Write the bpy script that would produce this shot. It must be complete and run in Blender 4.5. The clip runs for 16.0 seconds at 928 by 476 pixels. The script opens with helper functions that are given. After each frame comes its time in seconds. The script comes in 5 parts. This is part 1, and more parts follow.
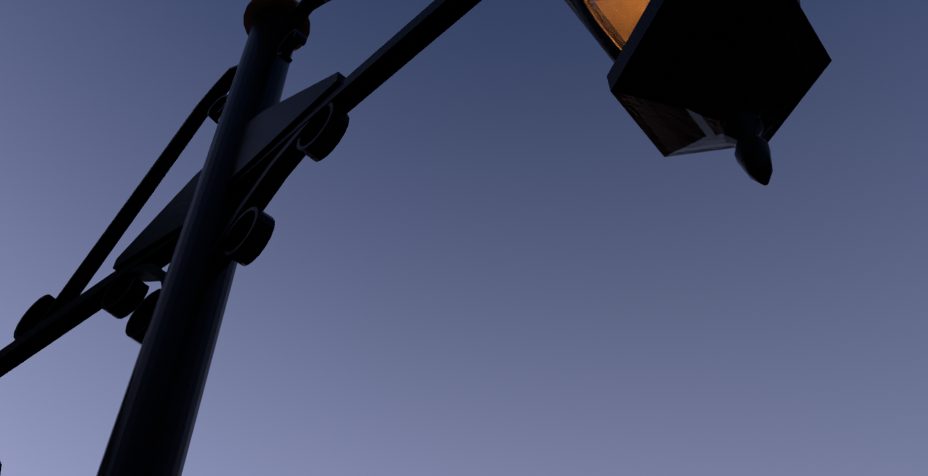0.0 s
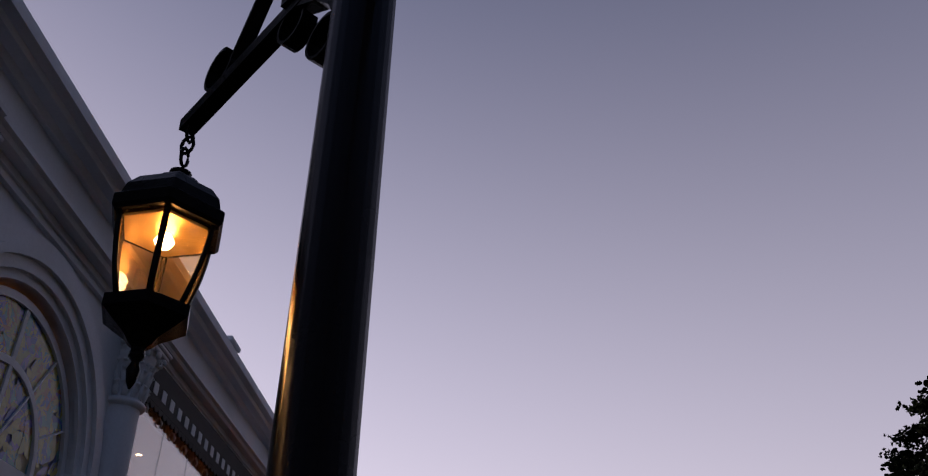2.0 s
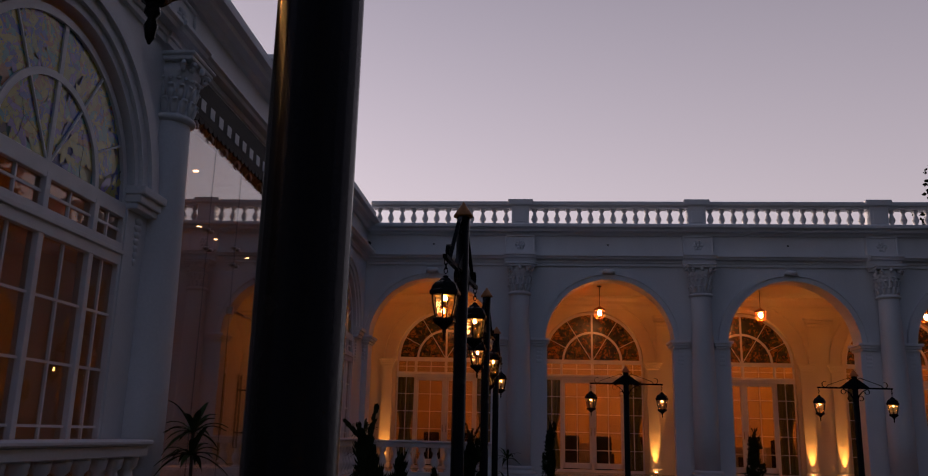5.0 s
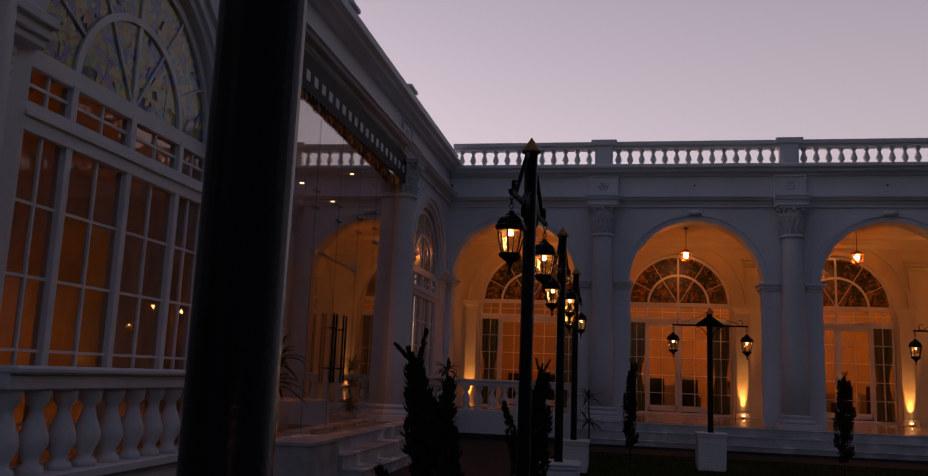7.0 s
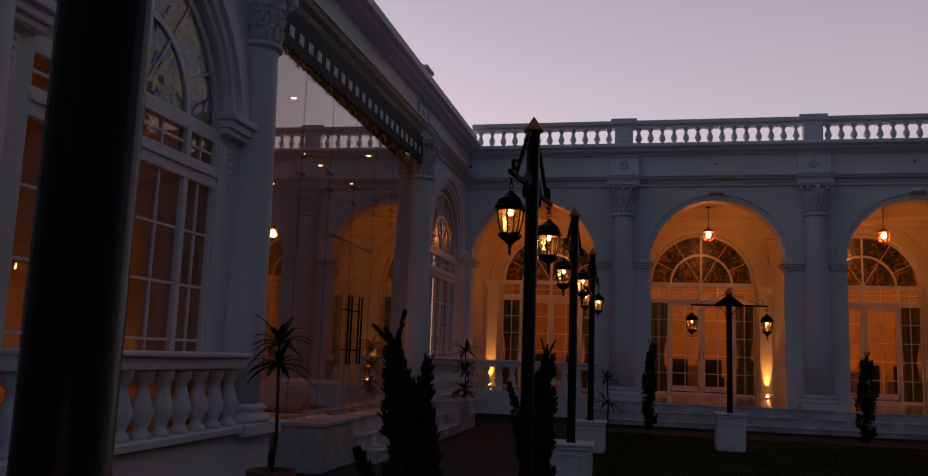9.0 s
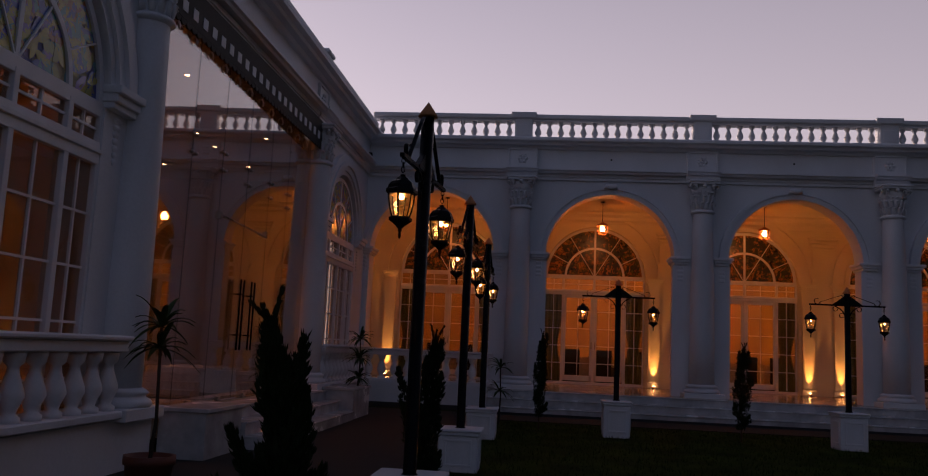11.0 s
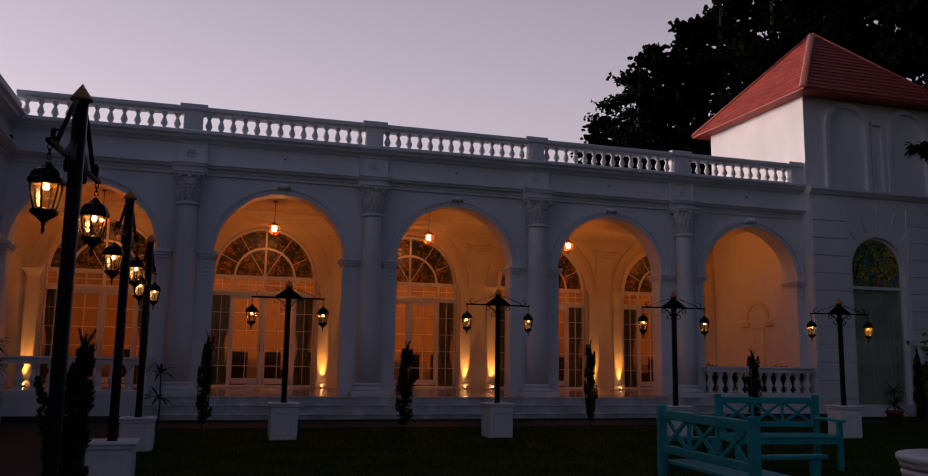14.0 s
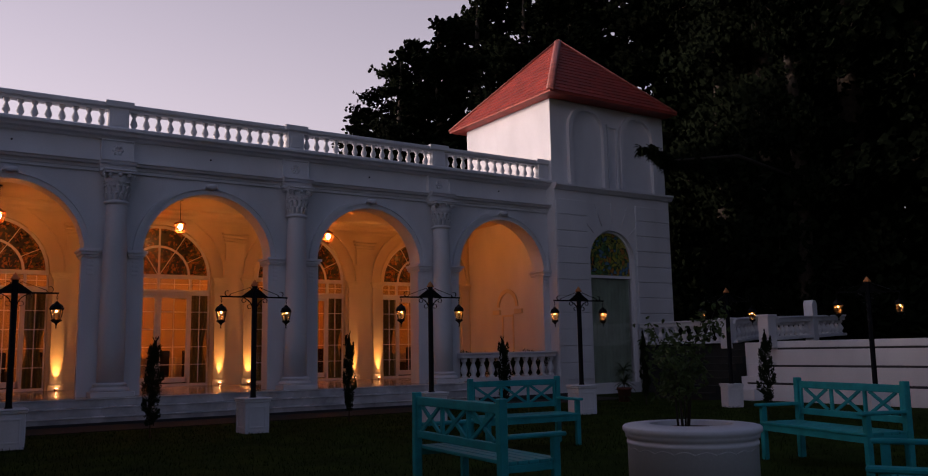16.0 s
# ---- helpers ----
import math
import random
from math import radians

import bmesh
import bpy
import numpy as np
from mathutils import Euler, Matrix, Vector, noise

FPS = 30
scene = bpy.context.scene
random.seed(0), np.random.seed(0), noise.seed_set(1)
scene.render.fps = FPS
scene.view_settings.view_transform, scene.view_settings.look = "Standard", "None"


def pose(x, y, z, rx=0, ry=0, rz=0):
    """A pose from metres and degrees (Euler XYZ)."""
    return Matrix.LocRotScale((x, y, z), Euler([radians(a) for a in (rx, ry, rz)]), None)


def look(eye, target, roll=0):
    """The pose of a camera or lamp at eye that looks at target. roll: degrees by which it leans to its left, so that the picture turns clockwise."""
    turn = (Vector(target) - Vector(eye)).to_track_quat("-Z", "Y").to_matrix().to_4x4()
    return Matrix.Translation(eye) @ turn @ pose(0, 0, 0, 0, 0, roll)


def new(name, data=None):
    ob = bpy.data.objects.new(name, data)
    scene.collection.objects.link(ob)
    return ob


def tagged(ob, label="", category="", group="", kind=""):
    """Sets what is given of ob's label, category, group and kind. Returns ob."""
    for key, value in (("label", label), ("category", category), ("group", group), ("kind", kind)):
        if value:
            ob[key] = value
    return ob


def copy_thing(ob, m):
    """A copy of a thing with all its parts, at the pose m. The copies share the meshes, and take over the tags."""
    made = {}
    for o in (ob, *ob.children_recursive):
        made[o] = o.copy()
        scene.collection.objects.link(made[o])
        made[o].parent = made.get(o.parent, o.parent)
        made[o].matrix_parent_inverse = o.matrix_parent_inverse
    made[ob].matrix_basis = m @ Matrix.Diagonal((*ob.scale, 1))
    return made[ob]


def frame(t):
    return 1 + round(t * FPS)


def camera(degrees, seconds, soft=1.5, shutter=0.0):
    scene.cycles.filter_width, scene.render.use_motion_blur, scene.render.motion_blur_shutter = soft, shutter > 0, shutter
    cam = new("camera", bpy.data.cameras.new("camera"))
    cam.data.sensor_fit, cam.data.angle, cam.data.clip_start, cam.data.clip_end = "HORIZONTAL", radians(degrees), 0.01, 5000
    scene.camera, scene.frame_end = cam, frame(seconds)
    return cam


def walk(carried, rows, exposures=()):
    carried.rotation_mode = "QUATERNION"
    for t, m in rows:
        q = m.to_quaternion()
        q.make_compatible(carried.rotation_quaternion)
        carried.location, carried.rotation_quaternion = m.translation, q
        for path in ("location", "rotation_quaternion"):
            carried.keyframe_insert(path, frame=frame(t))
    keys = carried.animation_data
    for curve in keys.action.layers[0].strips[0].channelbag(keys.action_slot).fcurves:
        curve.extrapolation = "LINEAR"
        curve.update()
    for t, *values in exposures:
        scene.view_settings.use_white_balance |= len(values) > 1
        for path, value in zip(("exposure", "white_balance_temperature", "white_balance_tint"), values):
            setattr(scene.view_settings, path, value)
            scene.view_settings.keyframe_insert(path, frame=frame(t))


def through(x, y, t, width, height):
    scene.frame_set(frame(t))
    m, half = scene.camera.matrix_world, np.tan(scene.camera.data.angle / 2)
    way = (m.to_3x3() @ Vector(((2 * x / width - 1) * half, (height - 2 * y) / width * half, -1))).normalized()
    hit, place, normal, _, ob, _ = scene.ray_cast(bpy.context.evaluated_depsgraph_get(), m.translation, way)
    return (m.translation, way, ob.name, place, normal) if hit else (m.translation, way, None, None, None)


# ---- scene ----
cam = camera(58.0, 16.0, 1.1)
PATH = [
    (0, (0.227, -18.903, 1.601), (0.488, -17.557, 3.057), -0.92),
    (0.5, (0.229, -18.882, 1.565), (0.437, -17.436, 2.930), -0.91),
    (1, (0.218, -18.866, 1.547), (0.312, -17.327, 2.821), 0.16),
    (1.5, (0.198, -18.859, 1.511), (0.223, -17.238, 2.681), 0.35),
    (2, (0.195, -18.830, 1.495), (0.142, -17.135, 2.555), 1.01),
    (2.5, (0.197, -18.822, 1.478), (0.088, -17.068, 2.433), 1.10),
    (3, (0.198, -18.822, 1.462), (0.070, -17.019, 2.317), 1.00),
    (3.5, (0.197, -18.812, 1.448), (0.063, -16.958, 2.185), 1.15),
    (4, (0.198, -18.793, 1.436), (0.063, -16.898, 2.059), 1.05),
    (4.5, (0.214, -18.789, 1.414), (0.076, -16.865, 1.943), 1.20),
    (7, (0.390, -18.773, 1.329), (0.022, -16.833, 1.652), 2.23),
    (7.5, (0.423, -18.759, 1.327), (0.005, -16.826, 1.629), 2.39),
    (8, (0.461, -18.742, 1.343), (0.025, -16.811, 1.628), 2.08),
    (10.5, (0.640, -18.678, 1.303), (0.284, -16.728, 1.574), 1.9),
    (11, (0.633, -18.706, 1.294), (0.433, -16.733, 1.558), 2.6),
    (11.5, (0.622, -18.685, 1.305), (0.526, -16.706, 1.576), 3.1),
    (12, (0.618, -18.689, 1.301), (0.649, -16.708, 1.573), 3.0),
    (12.5, (0.623, -18.667, 1.312), (0.786, -16.693, 1.585), 2.5),
    (13, (0.632, -18.696, 1.294), (0.912, -16.736, 1.574), 2.1),
    (13.5, (0.639, -18.691, 1.297), (1.069, -16.759, 1.583), 1.5),
    (14, (0.646, -18.684, 1.3), (1.21, -16.787, 1.589), 0.9),
    (14.5, (0.657, -18.683, 1.301), (1.338, -16.825, 1.591), 0.2),
    (15, (0.667, -18.679, 1.303), (1.48, -16.875, 1.594), -0.1),
    (15.5, (0.684, -18.671, 1.302), (1.62, -16.926, 1.583), -0.6),
    (16, (0.681, -18.675, 1.299), (1.759, -17.012, 1.566), -1.0),
]
EXPOSURES = [(0, -0.5, 5300, 13), (0.5, -0.1, 5600, 13), (1.0, 0.0, 6000, 13), (1.5, 0.06, 6300, 14), (3.5, 0.05, 7000, 14), (4.5, -0.05, 7200, 14), (7, -0.1, 7400, 17), (12.5, -0.08, 7100, 17), (14, -0.06, 7100, 17), (16, 0.22, 7000, 16)]
walk(cam, [(t, look(e, g, r)) for t, e, g, r in PATH], EXPOSURES)

# ---- sky and large lights ----
world = bpy.data.worlds.new("dusk_sky")
scene.world = world
world.use_nodes = True
wn = world.node_tree
sky = wn.nodes.new("ShaderNodeTexSky")
sky.sky_type = "NISHITA"
sky.sun_disc = False
sky.sun_elevation = radians(6.0)
sky.sun_rotation = radians(-60)
sky.air_density, sky.dust_density, sky.ozone_density = 1.0, 5.0, 3.0
tint = wn.nodes.new("ShaderNodeMix")
tint.data_type, tint.blend_type = "RGBA", "MULTIPLY"
tint.inputs["Factor"].default_value = 1.0
tint.inputs["B"].default_value = (0.86, 0.76, 0.89, 1)
wn.links.new(sky.outputs["Color"], tint.inputs["A"])
# lilac dusk haze, strongest low down towards the sunset
way = wn.nodes.new("ShaderNodeTexCoord")
axis = wn.nodes.new("ShaderNodeVectorMath")
axis.operation, axis.inputs[1].default_value = "DOT_PRODUCT", (-0.30, 0.95, 0.0)
wn.links.new(way.outputs["Generated"], axis.inputs[0])


def step_node(op, a, b):
    node = wn.nodes.new("ShaderNodeMath")
    node.operation, node.use_clamp = op, op in ("MULTIPLY_ADD", "SUBTRACT")
    for k, v in enumerate((a, b)):
        if isinstance(v, (int, float)):
            node.inputs[k].default_value = v
        else:
            wn.links.new(v, node.inputs[k])
    return node


toward = step_node("MULTIPLY_ADD", axis.outputs["Value"], 0.38)
toward.inputs[2].default_value = 0.62
toward = step_node("POWER", toward.outputs["Value"], 1.6)
split = wn.nodes.new("ShaderNodeSeparateXYZ")
wn.links.new(way.outputs["Generated"], split.inputs["Vector"])
up_part = step_node("ABSOLUTE", split.outputs["Z"], 0.0)
low = step_node("POWER", step_node("SUBTRACT", 1.0, up_part.outputs["Value"]).outputs["Value"], 1.3)
haze_amount = step_node("MULTIPLY", toward.outputs["Value"], low.outputs["Value"])
haze = wn.nodes.new("ShaderNodeMix")
haze.data_type, haze.blend_type, haze.clamp_factor = "RGBA", "ADD", False
haze.inputs["B"].default_value = (5.3, 4.55, 4.85, 1)
wn.links.new(haze_amount.outputs["Value"], haze.inputs["Factor"])
wn.links.new(tint.outputs["Result"], haze.inputs["A"])
wn.links.new(haze.outputs["Result"], wn.nodes["Background"].inputs["Color"])
wn.nodes["Background"].inputs["Strength"].default_value = 0.15
sun = new("sun", bpy.data.lights.new("sun", "SUN"))
sun.data.energy, sun.data.angle, sun.data.color = 2.2, radians(20), (1.0, 0.84, 0.82)
sun.matrix_world = look((-34.6, 20, 4.5), (0, 0, 0))


def lamp(name, place, watts, color=(1.0, 0.5, 0.16), size=0.05, kind="POINT", target=None, cone=60):
    data = bpy.data.lights.new(name, kind)
    data.energy, data.color = watts, color
    if kind == "AREA":
        data.shape, data.size, data.size_y = "RECTANGLE", size[0], size[1]
    else:
        data.shadow_soft_size = size
    if kind == "SPOT":
        data.spot_size, data.spot_blend = radians(cone), 0.8
    ob = new(name, data)
    ob.matrix_world = look(place, target) if target else Matrix.Translation(place)
    return ob


# ---- materials ----
def material(name, color, rough=0.6, metal=0.0, vary=0.12, scale=3.0, bump=0.05, fine=60.0, streak=0.0, spec=0.5):
    m = bpy.data.materials.new(name)
    m.use_nodes = True
    n, l = m.node_tree.nodes, m.node_tree.links
    b = n["Principled BSDF"]
    b.inputs["Metallic"].default_value = metal
    b.inputs["Specular IOR Level"].default_value = spec
    tc = n.new("ShaderNodeTexCoord")
    mp = n.new("ShaderNodeMapping")
    mp.inputs["Scale"].default_value = (1, 1, 1 - 0.9 * streak)
    l.new(tc.outputs["Object"], mp.inputs["Vector"])
    big, small = n.new("ShaderNodeTexNoise"), n.new("ShaderNodeTexNoise")
    big.inputs["Scale"].default_value, big.inputs["Detail"].default_value = scale, 6
    small.inputs["Scale"].default_value, small.inputs["Detail"].default_value = fine, 4
    l.new(mp.outputs["Vector"], big.inputs["Vector"])
    l.new(tc.outputs["Object"], small.inputs["Vector"])
    ramp = n.new("ShaderNodeValToRGB")
    ramp.color_ramp.elements[0].position, ramp.color_ramp.elements[1].position = 0.3, 0.7
    ramp.color_ramp.elements[0].color = (*[c * (1 - 1.6 * vary) for c in color], 1)
    ramp.color_ramp.elements[1].color = (*[min(1, c * (1 + 0.6 * vary)) for c in color], 1)
    l.new(big.outputs["Fac"], ramp.inputs["Fac"])
    mix = n.new("ShaderNodeMix")
    mix.data_type, mix.blend_type = "RGBA", "MULTIPLY"
    mix.inputs["Factor"].default_value = min(1.0, vary * 1.5)
    l.new(ramp.outputs["Color"], mix.inputs["A"])
    l.new(small.outputs["Fac"], mix.inputs["B"])
    l.new(mix.outputs["Result"], b.inputs["Base Color"])
    rr = n.new("ShaderNodeMapRange")
    rr.inputs["To Min"].default_value, rr.inputs["To Max"].default_value = max(0.03, rough - 0.12), min(1, rough + 0.12)
    l.new(big.outputs["Fac"], rr.inputs["Value"])
    l.new(rr.outputs["Result"], b.inputs["Roughness"])
    if bump:
        bp = n.new("ShaderNodeBump")
        bp.inputs["Strength"].default_value, bp.inputs["Distance"].default_value = bump, 0.02
        l.new(small.outputs["Fac"], bp.inputs["Height"])
        l.new(bp.outputs["Normal"], b.inputs["Normal"])
    return m


def glow(name, color, strength):
    m = bpy.data.materials.new(name)
    m.use_nodes = True
    b = m.node_tree.nodes["Principled BSDF"]
    b.inputs["Base Color"].default_value = (*color, 1)
    b.inputs["Emission Color"].default_value = (*color, 1)
    b.inputs["Emission Strength"].default_value = strength
    return m


def glass(name, color=(1, 1, 1), rough=0.0, clear=0.9, rise=2.7, least=0.075):
    """A thin pane: a clear sheet that also mirrors."""
    m = bpy.data.materials.new(name)
    m.use_nodes = True
    n, l = m.node_tree.nodes, m.node_tree.links
    n.remove(n["Principled BSDF"])
    see, shine, mix = (n.new("ShaderNodeBsdfTransparent"), n.new("ShaderNodeBsdfGlossy"), n.new("ShaderNodeMixShader"))
    see.inputs["Color"].default_value = (*[c * clear for c in color], 1)
    shine.inputs["Roughness"].default_value = rough
    lw, p5, sch = n.new("ShaderNodeLayerWeight"), n.new("ShaderNodeMath"), n.new("ShaderNodeMath")
    lw.inputs["Blend"].default_value = 0.5
    p5.operation, p5.inputs[1].default_value = "POWER", rise
    sch.operation, sch.inputs[1].default_value, sch.inputs[2].default_value = "MULTIPLY_ADD", 0.92, least
    l.new(lw.outputs["Facing"], p5.inputs[0])
    l.new(p5.outputs["Value"], sch.inputs[0])
    l.new(sch.outputs["Value"], mix.inputs["Fac"])
    l.new(see.outputs["BSDF"], mix.inputs[1])
    l.new(shine.outputs["BSDF"], mix.inputs[2])
    l.new(mix.outputs["Shader"], n["Material Output"].inputs["Surface"])
    return m


def hazed(m, color, share):
    """Adds a film to a clear pane that scatters the light behind it."""
    n, l = m.node_tree.nodes, m.node_tree.links
    out = n["Material Output"].inputs["Surface"]
    clear = out.links[0].from_socket
    film, mix = n.new("ShaderNodeBsdfTranslucent"), n.new("ShaderNodeMixShader")
    film.inputs["Color"].default_value = (*color, 1)
    mix.inputs["Fac"].default_value = share
    l.new(clear, mix.inputs[1])
    l.new(film.outputs["BSDF"], mix.inputs[2])
    l.new(mix.outputs["Shader"], out)
    return m


def pieces(name, colors):
    """Glossy glass pieces, each of one of the colours."""
    m = bpy.data.materials.new(name)
    m.use_nodes = True
    n, l = m.node_tree.nodes, m.node_tree.links
    geo, ramp, grain, mix = n.new("ShaderNodeNewGeometry"), n.new("ShaderNodeValToRGB"), n.new("ShaderNodeTexNoise"), n.new("ShaderNodeMix")
    ramp.color_ramp.interpolation = "CONSTANT"
    while len(ramp.color_ramp.elements) < len(colors):
        ramp.color_ramp.elements.new(0.5)
    for k, c in enumerate(colors):
        ramp.color_ramp.elements[k].position = k / len(colors)
        ramp.color_ramp.elements[k].color = (*c, 1)
    l.new(geo.outputs["Random Per Island"], ramp.inputs["Fac"])
    grain.inputs["Scale"].default_value = 25.0
    mix.data_type, mix.blend_type = "RGBA", "MULTIPLY"
    mix.inputs["Factor"].default_value = 0.35
    l.new(ramp.outputs["Color"], mix.inputs["A"])
    l.new(grain.outputs["Fac"], mix.inputs["B"])
    b = n["Principled BSDF"]
    l.new(mix.outputs["Result"], b.inputs["Base Color"])
    b.inputs["Roughness"].default_value = 0.2
    return m


def stained(name, colors, leads=0.03, scale=7.0, dark=0.02, through=0.55):
    """Coloured leaf-shaped glass pieces between dark leads; lets light through."""
    m = bpy.data.materials.new(name)
    m.use_nodes = True
    n, l = m.node_tree.nodes, m.node_tree.links
    b = n["Principled BSDF"]
    tc = n.new("ShaderNodeTexCoord")
    bend = n.new("ShaderNodeTexNoise")
    bend.inputs["Scale"].default_value = 3.0
    add = n.new("ShaderNodeVectorMath")
    add.operation = "MULTIPLY_ADD"
    add.inputs[1].default_value = (0.3, 0.3, 0.3)
    l.new(tc.outputs["Object"], bend.inputs["Vector"])
    l.new(bend.outputs["Color"], add.inputs[0])
    l.new(tc.outputs["Object"], add.inputs[2])
    cell, edge = n.new("ShaderNodeTexVoronoi"), n.new("ShaderNodeTexVoronoi")
    edge.feature = "DISTANCE_TO_EDGE"
    for v in (cell, edge):
        v.inputs["Scale"].default_value = scale
        l.new(add.outputs["Vector"], v.inputs["Vector"])
    ramp = n.new("ShaderNodeValToRGB")
    ramp.color_ramp.interpolation = "CONSTANT"
    while len(ramp.color_ramp.elements) < len(colors):
        ramp.color_ramp.elements.new(0.5)
    for k, c in enumerate(colors):
        ramp.color_ramp.elements[k].position = k / len(colors)
        ramp.color_ramp.elements[k].color = (*c, 1)
    sep = n.new("ShaderNodeSeparateColor")
    l.new(cell.outputs["Color"], sep.inputs["Color"])
    l.new(sep.outputs["Red"], ramp.inputs["Fac"])
    cut = n.new("ShaderNodeMath")
    cut.operation, cut.inputs[1].default_value = "GREATER_THAN", leads
    l.new(edge.outputs["Distance"], cut.inputs[0])
    mix = n.new("ShaderNodeMix")
    mix.data_type = "RGBA"
    mix.inputs["A"].default_value = (dark, dark, dark, 1)
    l.new(cut.outputs["Value"], mix.inputs["Factor"])
    l.new(ramp.outputs["Color"], mix.inputs["B"])
    l.new(mix.outputs["Result"], b.inputs["Base Color"])
    b.inputs["Roughness"].default_value, b.inputs["Specular IOR Level"].default_value = 0.3, 0.25
    tr, ms = n.new("ShaderNodeBsdfTranslucent"), n.new("ShaderNodeMixShader")
    l.new(mix.outputs["Result"], tr.inputs["Color"])
    ms.inputs["Fac"].default_value = through
    l.new(b.outputs["BSDF"], ms.inputs[1])
    l.new(tr.outputs["BSDF"], ms.inputs[2])
    l.new(ms.outputs["Shader"], n["Material Output"].inputs["Surface"])
    return m


WHITE = material("white_painted_plaster", (0.74, 0.75, 0.78), 0.6, vary=0.10, scale=0.9, bump=0.08, fine=35, streak=0.6)
CREAM = material("cream_painted_plaster", (0.72, 0.62, 0.45), 0.6, vary=0.08, scale=0.8, bump=0.05)
FRAME = material("white_window_paint", (0.72, 0.72, 0.74), 0.4, vary=0.06, scale=4, bump=0.02)
MARBLE = material("pale_veined_marble", (0.62, 0.62, 0.63), 0.25, vary=0.22, scale=2.2, bump=0.02, fine=9)
TILE = material("polished_floor_tile", (0.55, 0.47, 0.36), 0.12, vary=0.12, scale=1.2, bump=0.01)
IRON = material("black_painted_iron", (0.008, 0.008, 0.009), 0.24, vary=0.2, scale=9, bump=0.06, fine=120, spec=0.05)
COPPER = material("tarnished_copper", (0.60, 0.23, 0.07), 0.5, 0.4, vary=0.25, scale=12)
GRASS_SOIL = material("garden_ground", (0.032, 0.055, 0.008), 0.95, vary=0.35, scale=1.5, bump=0.6, fine=40, spec=0.03)
PAVING = material("grey_paving", (0.034, 0.037, 0.035), 0.8, vary=0.2, scale=2.5, bump=0.2, spec=0.15)
TEAL = material("teal_bench_paint", (0.008, 0.36, 0.38), 0.5, vary=0.16, scale=6, bump=0.1, spec=0.2)
ROOF_CAP = material("pale_red_ridge_sheet", (0.56, 0.17, 0.13), 0.5, vary=0.2, scale=4, bump=0.1)
ROOF_RED = material("red_roof_sheet", (0.50, 0.07, 0.045), 0.6, vary=0.25, scale=3, bump=0.25, fine=25)
TERRACOTTA = material("terracotta", (0.17, 0.05, 0.03), 0.7, vary=0.2, scale=6)
LEAF = material("dark_cypress_green", (0.028, 0.045, 0.02), 0.8, vary=0.4, scale=5, bump=0, spec=0.1)
PALM = material("palm_leaf_green", (0.05, 0.085, 0.028), 0.65, vary=0.35, scale=6, bump=0, spec=0.2)
SHRUB = material("light_shrub_green", (0.10, 0.15, 0.045), 0.6, vary=0.35, scale=6, bump=0, spec=0.2)
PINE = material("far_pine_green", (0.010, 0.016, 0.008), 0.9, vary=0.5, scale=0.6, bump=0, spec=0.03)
LAWN = material("lawn_green", (0.035, 0.06, 0.012), 0.9, vary=0.4, scale=2, bump=0, spec=0.03)
BARK = material("bark_brown", (0.06, 0.045, 0.032), 0.9, vary=0.4, scale=8, bump=0.6, fine=30)
CURTAIN = material("olive_curtain_cloth", (0.44, 0.41, 0.17), 0.9, vary=0.2, scale=3, bump=0.1)
GREEN_CURTAIN = material("grey_green_curtain_cloth", (0.55, 0.68, 0.55), 0.9, vary=0.15, scale=3, bump=0.1)
CLOTH = material("white_table_linen", (0.78, 0.76, 0.74), 0.85, vary=0.08, scale=3)
DARK_CLOTH = material("dark_chair_cloth", (0.03, 0.025, 0.03), 0.8)
STEEL = material("brushed_steel", (0.35, 0.33, 0.30), 0.3, 0.9, vary=0.1)
BRASS = material("aged_brass_plate", (0.55, 0.34, 0.10), 0.35, 0.8, vary=0.2, scale=20)
# white board lying in shade: the shade is put into this dark colour
VALANCE = material("shaded_white_valance", (0.06, 0.055, 0.052), 0.7, vary=0.2, scale=2, spec=0.15)
CHARCOAL = material("plain_charcoal_grey", (0.03, 0.03, 0.032), 0.8)
PANE = glass("clear_window_glass")
OLD_PANE = glass("old_window_glass", (0.95, 0.93, 0.88), 0.01, 0.85, 5.0, 0.03)
WING_PANE = glass("dark_reflecting_window_glass", (0.95, 0.9, 0.84), 0.005, 0.85, 4.0, 0.045)
WARM_PANE = hazed(glass("lantern_glass", (1.0, 0.88, 0.68), 0.03), (1.0, 0.66, 0.34), 0.022)
SOFT_PANE = hazed(glass("dim_lantern_glass", (1.0, 0.88, 0.68), 0.03), (1.0, 0.66, 0.36), 0.22)
STAINED_DARK = stained("stained_leaf_glass", [(0.34, 0.19, 0.08), (0.30, 0.16, 0.07), (0.17, 0.14, 0.06), (0.32, 0.17, 0.07), (0.24, 0.12, 0.05), (0.10, 0.11, 0.05)], 0.05, 11.0, 0.01, 0.6)
STAINED_PALE = stained("stained_pale_glass", [(0.34, 0.33, 0.20), (0.12, 0.28, 0.30), (0.24, 0.22, 0.22), (0.22, 0.20, 0.38), (0.38, 0.34, 0.20), (0.10, 0.12, 0.32), (0.30, 0.26, 0.20)], 0.012, 8.0, 0.12, 0.12)
LEAF_DARK = material("dark_leaf_glass", (0.022, 0.042, 0.016), 0.3, vary=0.5, scale=9, bump=0)
LEAF_GOLD = pieces("mixed_leaf_glass", [(0.55, 0.46, 0.10), (0.12, 0.36, 0.36), (0.50, 0.42, 0.14), (0.30, 0.22, 0.52), (0.60, 0.52, 0.16), (0.10, 0.16, 0.46), (0.50, 0.22, 0.10), (0.42, 0.44, 0.16)])
